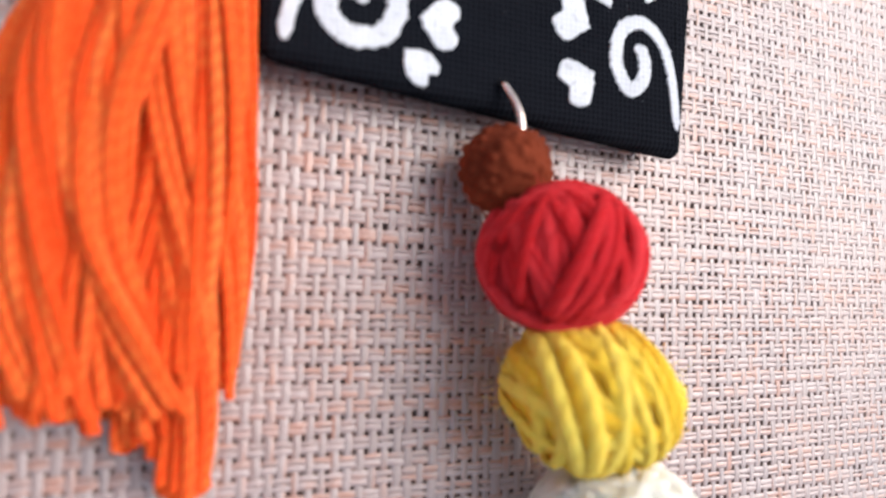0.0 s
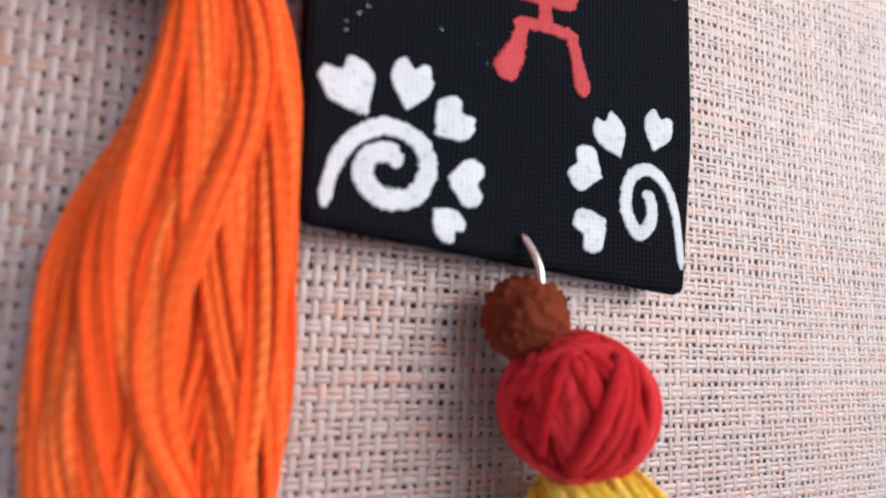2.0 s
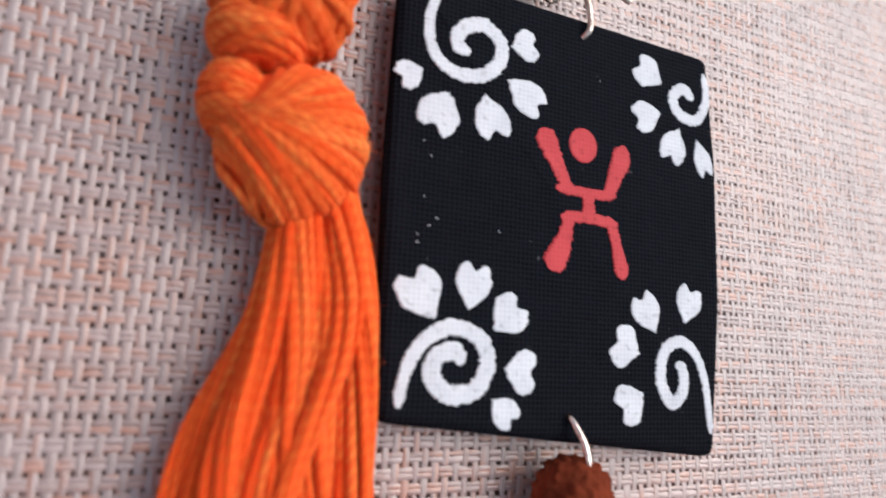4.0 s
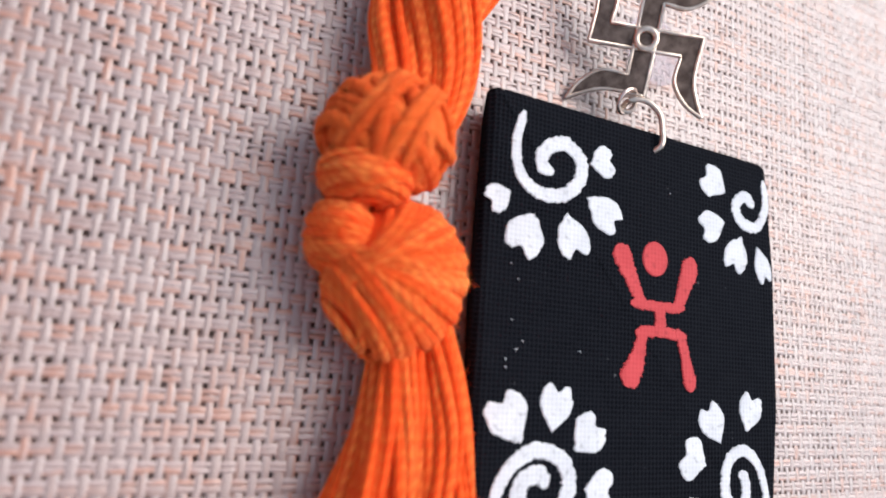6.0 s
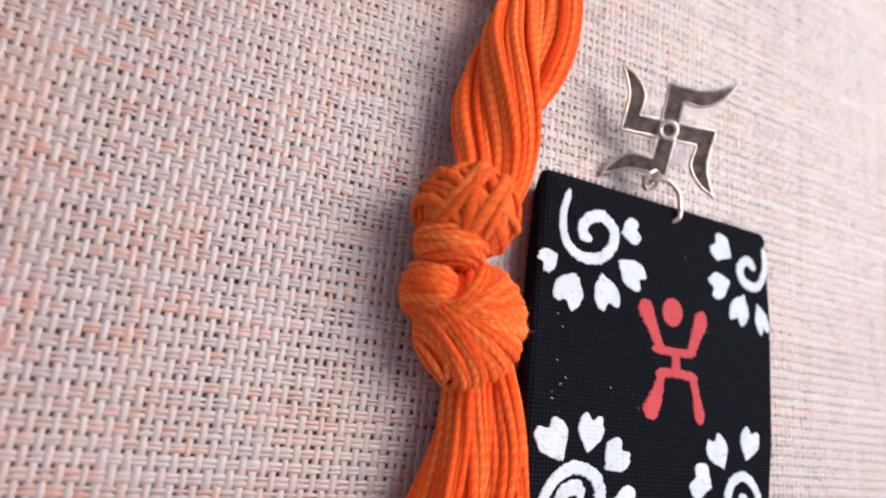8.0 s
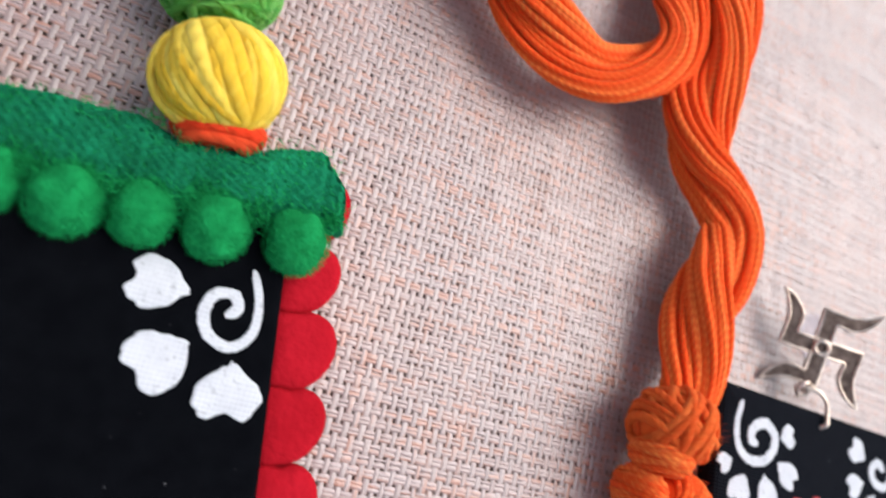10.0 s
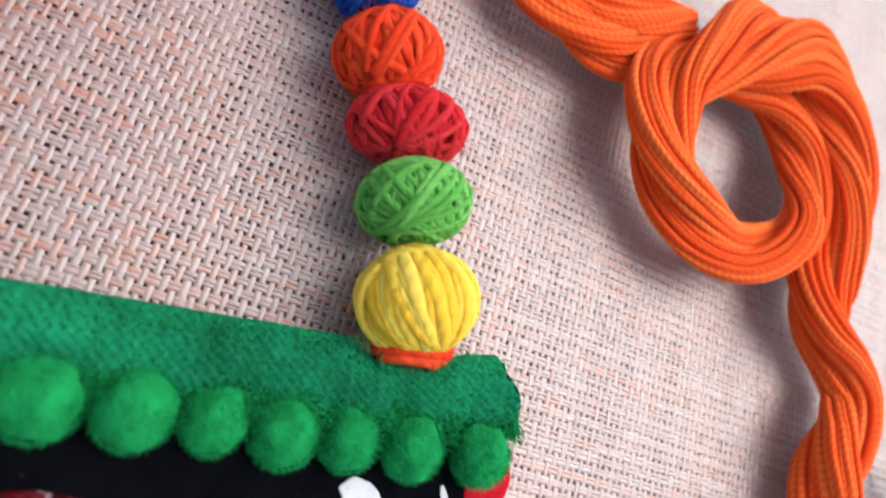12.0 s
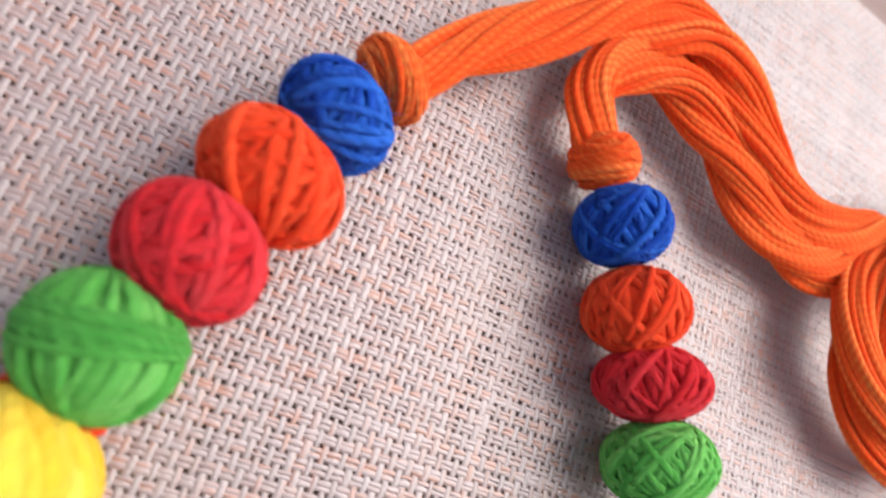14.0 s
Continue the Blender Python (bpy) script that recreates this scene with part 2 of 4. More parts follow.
BROWN_SEED = felt("brown seed", (0.08, 0.014, 0.006), (0.29, 0.058, 0.024), 600, 0.05)
GREEN_FELT = felt("green felt", (0.004, 0.115, 0.050), (0.010, 0.275, 0.125), 1500)
GREEN_POM = felt("green pompom", (0.005, 0.19, 0.050), (0.013, 0.36, 0.105), 2200, 0.6)
RED_FELT = felt("red velvet", (0.34, 0.004, 0.011), (0.47, 0.009, 0.021), 1400, 0.3)
BLACK = black_cotton("black cotton", 0.00045, (0.012, 0.0135, 0.018))
BLACK_FINE = black_cotton("black fine cotton", 0.00022, (0.0022, 0.0025, 0.0035))
WHITE_PAINT = paint("white fabric paint", (0.46, 0.48, 0.53), (0.64, 0.66, 0.70), 0.00045)
RED_PAINT = paint("red fabric paint", (0.40, 0.028, 0.035), (0.52, 0.05, 0.058), 0.00045)
SILVER = metal("bright wire", (0.86, 0.72, 0.66), (0.70, 0.55, 0.48), 0.22)
# one metal, two tones: bright edges and dark reflections put into the colour
ANTIQUE = metal("antique metal rim", (0.86, 0.75, 0.66), (0.60, 0.48, 0.40), 0.34)
ANTIQUE_DARK = metal("antique metal floor, dark reflections", (0.27, 0.20, 0.165), (0.12, 0.085, 0.07), 0.36)
WEFT = linen("linen weft", "x", ((0.305, 0.197, 0.18), (0.342, 0.236, 0.222), (0.378, 0.28, 0.272)), 0.545)
WARP = linen("linen warp", "y", ((0.292, 0.207, 0.196), (0.32, 0.236, 0.226), (0.347, 0.266, 0.26)), 0.60)
FAR_LINEN = far_linen()


def table_wood():
    m, nt, b = nodes_of("table top", 0.5)
    n = object_noise(nt, 30, 5, (1, 14, 1))
    nt.links.new(ramp(nt, n, [(0.3, (0.22, 0.13, 0.11)), (0.7, (0.32, 0.21, 0.18))]), b.inputs["Base Color"])
    bump(nt, b, n, 0.2, 0.0005)
    return m


TABLE = table_wood()

# ---- the table and its woven cloth ----
bm = bmesh.new()
bmesh.ops.create_cube(bm, size=1, matrix=Matrix.LocRotScale((0, 0, -1.68), None, (300, 300, 3)))
bmesh.ops.bevel(bm, geom=bm.edges[:], offset=0.4, segments=2, affect="EDGES")
tagged(part("table_top", mesh_from(bm, False), TABLE), "dull brown table top under the cloth", "table top", kind="structure")

X0, X1, Y0, Y1 = -16.5, 9.0, -4.6, 14.85
ACROSS, DOWN = 0.094, 0.130
cloth = thing("table_cloth", "pinkish beige coarse woven cloth with rust slubs", "table cloth", kind="structure")
rng = np.random.default_rng(5)


def swell(x, y):
    """The cloth lies a little uneven."""
    return 0.03 * np.sin(x * 0.55 + 0.8 * np.sin(y * 0.4)) + 0.025 * np.sin(y * 0.7 + 0.5 * x) - 0.06


def weave(along):
    """All threads of one direction: flat half-round yarns that dip under and over the crossing ones. The wefts lie in pairs."""
    if along == "x":
        a0, a1, step = X0, X1, ACROSS / 2
        rows = np.arange(Y0, Y1, DOWN)
        lines = np.stack([rows - 0.0245, rows + 0.0245], 1).ravel()
        order, half, k, bow = np.repeat(np.arange(len(rows)), 2), 0.0260, 4, 0.006
    else:
        a0, a1, step = Y0, Y1, DOWN / 2
        lines = np.arange(X0, X1, ACROSS)
        order, half, k, bow = np.arange(len(lines)), 0.0362, 5, 0.0045
    s = np.arange(a0, a1, step)
    n, c = len(s), len(lines)
    wide = half * (1 + 0.10 * rng.standard_normal((c, 1)).clip(-1.5, 1.5))
    drift = np.cumsum(rng.standard_normal((c, n)) * 0.0016, 1)
    drift -= np.stack([np.convolve(np.pad(d, 20, mode="edge"), np.ones(41) / 41, mode="valid") for d in drift])
    b = lines[:, None] + drift + 0.003 * rng.standard_normal((c, 1))
    uneven = wide * (1 + (0.17 if along == "x" else 0.09) * np.repeat(rng.standard_normal((c, n // 3 + 1)), 3, 1)[:, :n])
    sign = 1 if along == "x" else -1
    z = sign * 0.0055 * np.cos(math.pi * (np.arange(n) // 2 * 2 + np.arange(n) % 2)[None] / 2 + math.pi * order[:, None])
    ang = np.linspace(-0.3, math.pi + 0.3, k)
    across = b[:, :, None] + uneven[:, :, None] * np.cos(ang)
    high = z[:, :, None] + bow * np.sin(ang) + (0.002 if along == "x" else 0.0)
    run = np.broadcast_to(s[None, :, None], across.shape)
    x, y = (run, across) if along == "x" else (across, run)
    v = np.stack([x, y, high + swell(x, y)], -1).reshape(-1, 3)
    t, i, j = np.meshgrid(np.arange(c), np.arange(n - 1), np.arange(k - 1), indexing="ij")
    at = (t * n + i) * k + j
    q = np.stack([at, at + 1, at + k + 1, at + k], -1).reshape(-1, 4)
    return mesh_of(v, q if along == "y" else q[:, ::-1])


tagged(part("weft_yarns", weave("x"), WEFT, cloth), kind="stuff")
tagged(part("warp_yarns", weave("y"), WARP, cloth), kind="stuff")
for x0, x1, y0, y1 in ((-60, X0, -60, Y1), (X1, 60, -60, Y1), (X0, X1, -60, Y0)):
    v = [(x0, y0, -0.05), (x1, y0, -0.05), (x1, y1, -0.05), (x0, y1, -0.05), (x0, y0, -0.12), (x1, y0, -0.12), (x1, y1, -0.12), (x0, y1, -0.12)]
    part("cloth_margin", mesh_of(v, [(0, 1, 2, 3), (4, 5, 1, 0), (5, 6, 2, 1), (6, 7, 3, 2), (7, 4, 0, 3)], smooth=False), FAR_LINEN, cloth)


# ---- yarn balls ----
def hairs(name, roots, out, length, parent, material, rg, width=0.0028):
    """Loose fibres that stand off a surface: thin slivers from the roots."""
    n = len(roots)
    lean = unit(out + 1.1 * rg.standard_normal((n, 3)))
    lean = np.where(((lean * out).sum(1) < 0)[:, None], -lean, lean)
    side = unit(np.cross(lean, out + 0.013)) * width
    far = length * rg.uniform(0.35, 1.0, (n, 1))
    mid = roots + lean * far * 0.55 + out * far * 0.1
    tip = roots + lean * far + 0.25 * far * rg.standard_normal((n, 3))
    v = np.stack([roots - side, roots + side, mid + side * 0.7, mid - side * 0.7, tip], 1).reshape(-1, 3)
    at = np.arange(n)[:, None] * 5
    f = np.vstack([at + (0, 1, 2), at + (0, 2, 3), at + (3, 2, 4)])
    ob = part(name, mesh_of(v, f), material, parent)
    return tagged(ob, kind="stuff")


def yarn_ball(where, radii, turn, families, material, name="yarn_bead", label="", category="bead", group="", seed=1, r=0.055, core=0.88, flat=0.72):
    """A ball wound of yarn: a core and loops in families, either parallel (normal, from, to, count, spread), or ("polar", tilt,
    distance from the hole, count, spread), or a ("fan", from, to, count, spread) of degrees that starts at one side. radii: across, along the string, up."""
    rg = np.random.default_rng(seed)
    ob = thing(name, label, category, group)
    ob.matrix_basis = Matrix.Translation(Vector(where) * CM) @ pose(0, 0, 0, 0, 0, turn)
    rad = np.asarray(radii, float)
    bm = bmesh.new()
    bmesh.ops.create_uvsphere(bm, u_segments=28, v_segments=16, radius=1.0)
    for v in bm.verts:
        n = 1 + 0.03 * noise.noise(v.co * 2 + Vector((seed, 0, 0)))
        v.co = Vector(v.co * n) * core
        v.co = Vector((v.co.x * rad[0], v.co.y * rad[1], v.co.z * rad[2]))
    part("core", mesh_from(bm), material, ob)
    th = np.linspace(0, 2 * math.pi, 44, endpoint=False)
    for layer, (normal, d0, d1, count, spread) in enumerate(families):
        for i in range(count):
            share = (i + 0.5) / count
            if normal == "polar":
                turned_by = math.pi * share
                nrm = unit(np.array([math.cos(turned_by), d0 * (1 if math.cos(turned_by) > 0 else -1), math.sin(turned_by)]) + spread * rg.standard_normal(3))
                d = d1 * rg.uniform(-1, 1)
            elif normal == "fan":
                a = radians(d0 + (d1 - d0) * share)
                nrm = unit(np.array([math.sin(a), math.cos(a), 0.12]) + spread * rg.standard_normal(3))
                d = -0.72 * math.sin(a) + 0.03 * rg.standard_normal()
            else:
                nrm = unit(np.asarray(normal, float) + spread * rg.standard_normal(3))
                d = d0 + (d1 - d0) * share + 0.03 * rg.standard_normal()
            d = min(max(d, -0.93), 0.93)
            e1 = unit(np.cross(nrm, (0.3, 0.2, 0.93)))
            e2 = np.cross(nrm, e1)
            c = math.sqrt(1 - d * d)
            ph = rg.uniform(0, 6.28)
            u = d * nrm + c * (np.cos(th)[:, None] * e1 + np.sin(th)[:, None] * e2)
            lift = 0.895 + 0.034 * layer / max(1, len(families) - 1) * 2 + 0.012 * np.sin(2 * th + ph)[:, None] + 0.01 * rg.standard_normal()
            path = u * lift * rad
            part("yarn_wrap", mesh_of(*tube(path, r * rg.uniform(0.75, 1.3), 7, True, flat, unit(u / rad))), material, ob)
    d = unit(rg.standard_normal((220, 3)))
    hairs("fuzz", d * rad * 0.99, unit(d / rad), 0.13, ob, material, rg)
    return ob


MERIDIAN = [("polar", 0.10, 0.15, 17, 0.06), ("polar", 0.24, 0.25, 11, 0.10), ("polar", 0.18, 0.32, 6, 0.12)]
SLANT = [("polar", 0.1, 0.2, 22, 0.08), ("polar", 0.42, 0.22, 9, 0.10), ("polar", -0.45, 0.2, 9, 0.12)]
CROSS = [("polar", 0.1, 0.2, 26, 0.08), ("polar", 0.62, 0.2, 14, 0.10), ("polar", -0.60, 0.2, 11, 0.10)]
LEAN = [("polar", 0.1, 0.2, 20, 0.08), ("polar", -0.55, 0.25, 9, 0.12), ("polar", 0.45, 0.25, 8, 0.14)]
BAND = [("polar", 0.1, 0.2, 20, 0.07), ("polar", 0.2, 0.3, 8, 0.08), ((-0.30, 0.94, 0.1), 0.0, 0.40, 6, 0.05)]
STRAND = "yarn beads of the necklace"

# the string above the pendant's right end
yarn_ball((-7.12, 5.42, 0.60), (0.61, 0.54, 0.60), 22, MERIDIAN, YELLOW, "yarn_bead", "round bead wound with yellow cotton yarn on the cloth", group=STRAND, seed=2, r=0.072)
yarn_ball((-7.42, 6.38, 0.58), (0.62, 0.45, 0.58), 20, CROSS, GREEN, "yarn_bead", "round bead wound with bright green yarn on the cloth", group=STRAND, seed=3, r=0.038)
yarn_ball((-7.73, 7.13, 0.58), (0.66, 0.40, 0.58), 18, SLANT, RED, "yarn_bead", "flattened bead wound with crimson yarn on the cloth", group=STRAND, seed=4, r=0.042)
yarn_ball((-8.16, 7.80, 0.58), (0.60, 0.47, 0.58), 24, SLANT, ORANGE_RED, "yarn_bead", "round bead wound with orange-red yarn on the cloth", group=STRAND, seed=5, r=0.044)
yarn_ball((-8.57, 8.62, 0.56), (0.54, 0.47, 0.56), 24, CROSS, BLUE, "yarn_bead", "small bead wound with royal blue yarn on the cloth", group=STRAND, seed=6, r=0.036)
# the other string
yarn_ball((-12.95, 4.72, 0.66), (0.66, 0.54, 0.66), -8, MERIDIAN, YELLOW, "yarn_bead", "round bead wound with yellow cotton yarn on the cloth", group=STRAND, seed=7, r=0.074)
yarn_ball((-12.72, 5.70, 0.68), (0.60, 0.56, 0.64), -6, BAND, GREEN, "yarn_bead", "round bead wound with bright green yarn on the cloth", group=STRAND, seed=8, r=0.043)
yarn_ball((-12.44, 6.56, 0.68), (0.60, 0.52, 0.64), -18, LEAN, RED, "yarn_bead", "round bead wound with crimson yarn on the cloth", group=STRAND, seed=9, r=0.052)
yarn_ball((-12.14, 7.38, 0.66), (0.66, 0.50, 0.62), -22, LEAN, ORANGE_RED, "yarn_bead", "round bead wound with orange-red yarn on the cloth", group=STRAND, seed=10, r=0.050)
yarn_ball((-11.84, 8.16, 0.62), (0.56, 0.42, 0.60), -24, CROSS, BLUE, "yarn_bead", "small bead wound with royal blue yarn on the cloth", group=STRAND, seed=11, r=0.04)
# the earring's drop
DROP = "beads hanging from the earring"
yarn_ball((2.16, -0.98, 0.64), (0.60, 0.55, 0.60), 3, SLANT, RED, "yarn_bead", "round bead wound with crimson yarn below the seed", group=DROP, seed=12, r=0.052)
yarn_ball((2.38, -1.97, 0.68), (0.70, 0.56, 0.66), -6, [((0.8, 0.5, 0.2), -0.85, 0.85, 15, 0.07), ((0.35, 0.9, 0.2), -0.6, 0.6, 9, 0.1), ((0.9, 0.3, 0.3), -0.6, 0.6, 10, 0.08)], YELLOW, "yarn_bead", "round bead wound with yellow cotton yarn on the cloth", group=DROP, seed=13, r=0.052)
yarn_ball((2.62, -2.98, 0.66), (0.66, 0.52, 0.64), 5, SLANT, WHITE_YARN, "yarn_bead", "round bead wound with creamy white yarn on the cloth", group=DROP, seed=14, r=0.06)


def seed_bead(where, radius):
    bm = bmesh.new()
    bmesh.ops.create_icosphere(bm, subdivisions=5, radius=radius)
    for v in bm.verts:
        d = v.co.normalized()
        cell = noise.voronoi(d * 3.4)[0]
        v.co = d * radius * (0.9 + 0.22 * min(cell[1] - cell[0], 0.55) + 0.05 * noise.noise(d * 9) + 0.03 * noise.noise(d * 22))
    ob = part("seed_bead", mesh_from(bm), BROWN_SEED)
    ob.location = Vector(where) * CM
    return tagged(ob, "wrinkled reddish brown seed bead under the wire", "bead", DROP)


seed_bead((1.82, -0.33, 0.42), 0.36)


# ---- cords and tassel of orange floss ----
def bundle(name, points, threads, r, turns, label, category, seed, group="", thick=0.7, wander=0.07, material=None, plies=3):
    """A skein of loose threads along a line, in plies that wind round each other. points: x, y, z of the middle and half the width."""
    rg = np.random.default_rng(seed)
    ob = thing(name, label, category, group)
    line = spline(points, 10 * len(points))
    c, w = line[:, :3], line[:, 3]
    tangent = unit(np.gradient(c, axis=0))
    side = unit(np.cross(tangent, (0, 0, 1.0)))
    above = np.cross(side, tangent)
    s = np.linspace(0, 1, len(c))
    roots, outs = [], []
    for i in range(threads):
        ply, k = i % plies, i // plies
        rad = math.sqrt((k + 0.5) / (threads / plies))
        lead = 2 * math.pi * (ply / plies + turns * s) + 0.5 * np.sin(2 * math.pi * (1.7 * s + 0.31 * ply))
        a = k * 2.39996 + 2 * math.pi * 0.6 * turns * s + wander * 3 * np.sin(2 * math.pi * (s * rg.uniform(1, 2.5) + rg.random()))
        rr = rad * (1 + wander * np.sin(2 * math.pi * (s * rg.uniform(1, 3) + rg.random())))
        across = (0.46 * np.cos(lead) + 0.56 * np.cos(a) * rr) * w
        upward = (0.46 * np.sin(lead) + 0.50 * np.sin(a) * rr) * w * thick
        off = side * across[:, None] + above * upward[:, None]
        p = c + off
        p[:, 2] = np.maximum(p[:, 2], r * 0.8 - 0.03)
        swell_r = r * rg.uniform(0.85, 1.15) * (1 + 0.1 * np.sin(s * rg.uniform(20, 60) + i))
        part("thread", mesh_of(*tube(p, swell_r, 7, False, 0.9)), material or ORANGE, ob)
        if rad > 0.6:
            pick = rg.integers(2, len(p) - 2, 9)
            roots.append(p[pick]), outs.append(unit(off[pick] + (0, 0, 0.02)))
    hairs("fuzz", np.vstack(roots), np.vstack(outs), 0.16, ob, material or ORANGE, rg)
    return ob


bundle("orange_cord", [(-0.95, 3.5, 0.55, 0.32), (-0.76, 4.0, 0.5, 0.42), (-0.68, 4.65, 0.48, 0.55), (-0.54, 5.3, 0.48, 0.60), (-0.33, 5.85, 0.48, 0.52), (-0.28, 6.35, 0.48, 0.46), (-0.58, 6.78, 0.48, 0.48), (-1.03, 7.25, 0.48, 0.58), (-1.18, 7.85, 0.5, 0.60), (-0.92, 8.9, 0.58, 0.54), (-0.90, 9.8, 0.60, 0.54), (-1.35, 10.6, 0.62, 0.58), (-2.2, 11.0, 0.7, 0.64), (-3.15, 10.75, 0.75, 0.64), (-4.0, 10.1, 0.75, 0.58), (-4.58, 9.4, 0.7, 0.54), (-4.62, 8.65, 0.65, 0.56), (-4.28, 8.06, 0.62, 0.54), (-3.68, 7.66, 0.6, 0.48), (-2.98, 7.55, 0.6, 0.40), (-2.3, 7.86, 0.65, 0.42), (-1.88, 8.35, 0.68, 0.44), (-1.72, 9.1, 0.55, 0.44), (-1.85, 9.8, 0.45, 0.42), (-2.5, 10.3, 0.38, 0.38), (-3.6, 10.3, 0.34, 0.34), (-4.4, 10.1, 0.36, 0.32)], 168, 0.044, 3.4, "twisted skein of orange cotton floss tied in a ring", "cord", 21, "orange cords")
bundle("orange_cord", [(-9.0, 9.2, 0.5, 0.24), (-9.2, 9.5, 0.5, 0.27), (-9.34, 9.95, 0.5, 0.30), (-9.18, 10.38, 0.5, 0.31), (-8.75, 10.66, 0.5, 0.34), (-8.15, 10.68, 0.5, 0.36), (-7.5, 10.35, 0.5, 0.38), (-6.95, 9.92, 0.5, 0.37), (-6.35, 9.55, 0.5, 0.36), (-5.6, 9.45, 0.5, 0.38), (-4.8, 9.75, 0.45, 0.38), (-4.0, 10.2, 0.4, 0.34)], 96, 0.043, 1.6, "skein of orange cotton floss curving away from a bead", "cord", 23, "orange cords")
bundle("orange_cord", [(-11.42, 8.72, 0.55, 0.22), (-11.28, 9.0, 0.55, 0.25), (-10.8, 9.62, 0.55, 0.30), (-10.0, 10.42, 0.58, 0.34), (-8.95, 11.18, 0.62, 0.40), (-8.2, 11.38, 0.64, 0.40), (-7.5, 11.12, 0.62, 0.40), (-7.0, 10.66, 0.6, 0.39), (-6.5, 10.18, 0.6, 0.37), (-5.9, 9.98, 0.6, 0.35), (-5.1, 10.12, 0.58, 0.35), (-4.3, 10.45, 0.5, 0.34)], 96, 0.043, 1.6, "skein of orange cotton floss arching over the cloth", "cord", 24, "orange cords")

yarn_ball((-1.03, 3.44, 0.58), (0.56, 0.50, 0.56), 0, [("polar", 0.3, 0.2, 10, 0.2), ((0.6, 0.75, 0.15), -0.75, 0.3, 6, 0.12), ((0.85, -0.5, 0.3), -0.5, 0.6, 5, 0.15)], DULL_ORANGE, "yarn_bead", "bead wound with dull orange yarn on the cord", group="orange wound knots", seed=31, r=0.052, core=0.87)
yarn_ball((-0.84, 2.36, 0.5), (0.58, 0.64, 0.52), -12, [("fan", -80, 50, 50, 0.03), ("fan", -75, 48, 44, 0.04), ("fan", -70, 45, 38, 0.06), ((0.55, 0.8, 0.1), -0.9, -0.45, 10, 0.06)], ORANGE, "cord_knot", "thick knot of orange cotton floss above the tassel", "knot", "orange wound knots", 32, 0.036, 0.92)
yarn_ball((-1.20, 3.06, 0.62), (0.36, 0.24, 0.40), -8, [("fan", -50, 60, 24, 0.12), ((-0.4, 0.9, 0.1), -0.8, 0.8, 18, 0.2)], ORANGE, "cord_knot", "small loop of orange floss under the bead", "knot", "orange wound knots", 33, 0.034)
yarn_ball((-1.30, 2.62, 0.44), (0.26, 0.32, 0.40), 10, [((0.15, 0.98, 0.1), -0.9, 0.9, 20, 0.10), ((0.3, 0.9, 0.15), -0.9, 0.9, 18, 0.15)], ORANGE, "cord_knot", "small loop of orange floss beside the knot", "knot", "orange wound knots", 34, 0.034)
bundle("orange_cord", [(-1.28, 2.55, 0.42, 0.15), (-1.22, 2.25, 0.42, 0.18), (-1.05, 1.98, 0.40, 0.17), (-0.80, 1.80, 0.36, 0.14)], 21, 0.045, 0.3, "short end of orange floss beside the knot", "cord", 25, "orange cords")
yarn_ball((-8.98, 9.25, 0.5), (0.38, 0.34, 0.42), 15, [((0.5, 0.85, 0.1), -0.9, 0.9, 18, 0.12), ((-0.5, 0.8, 0.2), -0.7, 0.7, 12, 0.15)], ORANGE, "cord_knot", "knot of orange floss above a blue bead", "knot", "orange wound knots", 35, 0.036)
yarn_ball((-11.5, 8.78, 0.58), (0.44, 0.26, 0.46), -35, [((0, 1, 0.1), -0.9, 0.9, 14, 0.12), ((0.3, 0.9, 0.1), -0.8, 0.8, 12, 0.18)], ORANGE, "cord_knot", "knot of orange floss beside a blue bead", "knot", "orange wound knots", 36, 0.036)
yarn_ball((-6.98, 4.98, 0.46), (0.46, 0.2, 0.36), 10, [((0, 1, 0), -0.9, 0.9, 8, 0.06)], ORANGE_RED, "cord_knot", "flat knot of red-orange floss under the yellow bead", "knot", "orange wound knots", 37, 0.06)
yarn_ball((-12.85, 5.2, 0.42), (0.4, 0.2, 0.36), -6, [((0, 1, 0), -0.9, 0.9, 8, 0.06)], ORANGE_RED, "cord_knot", "flat knot of red-orange floss between two beads", "knot", "orange wound knots", 38, 0.06)


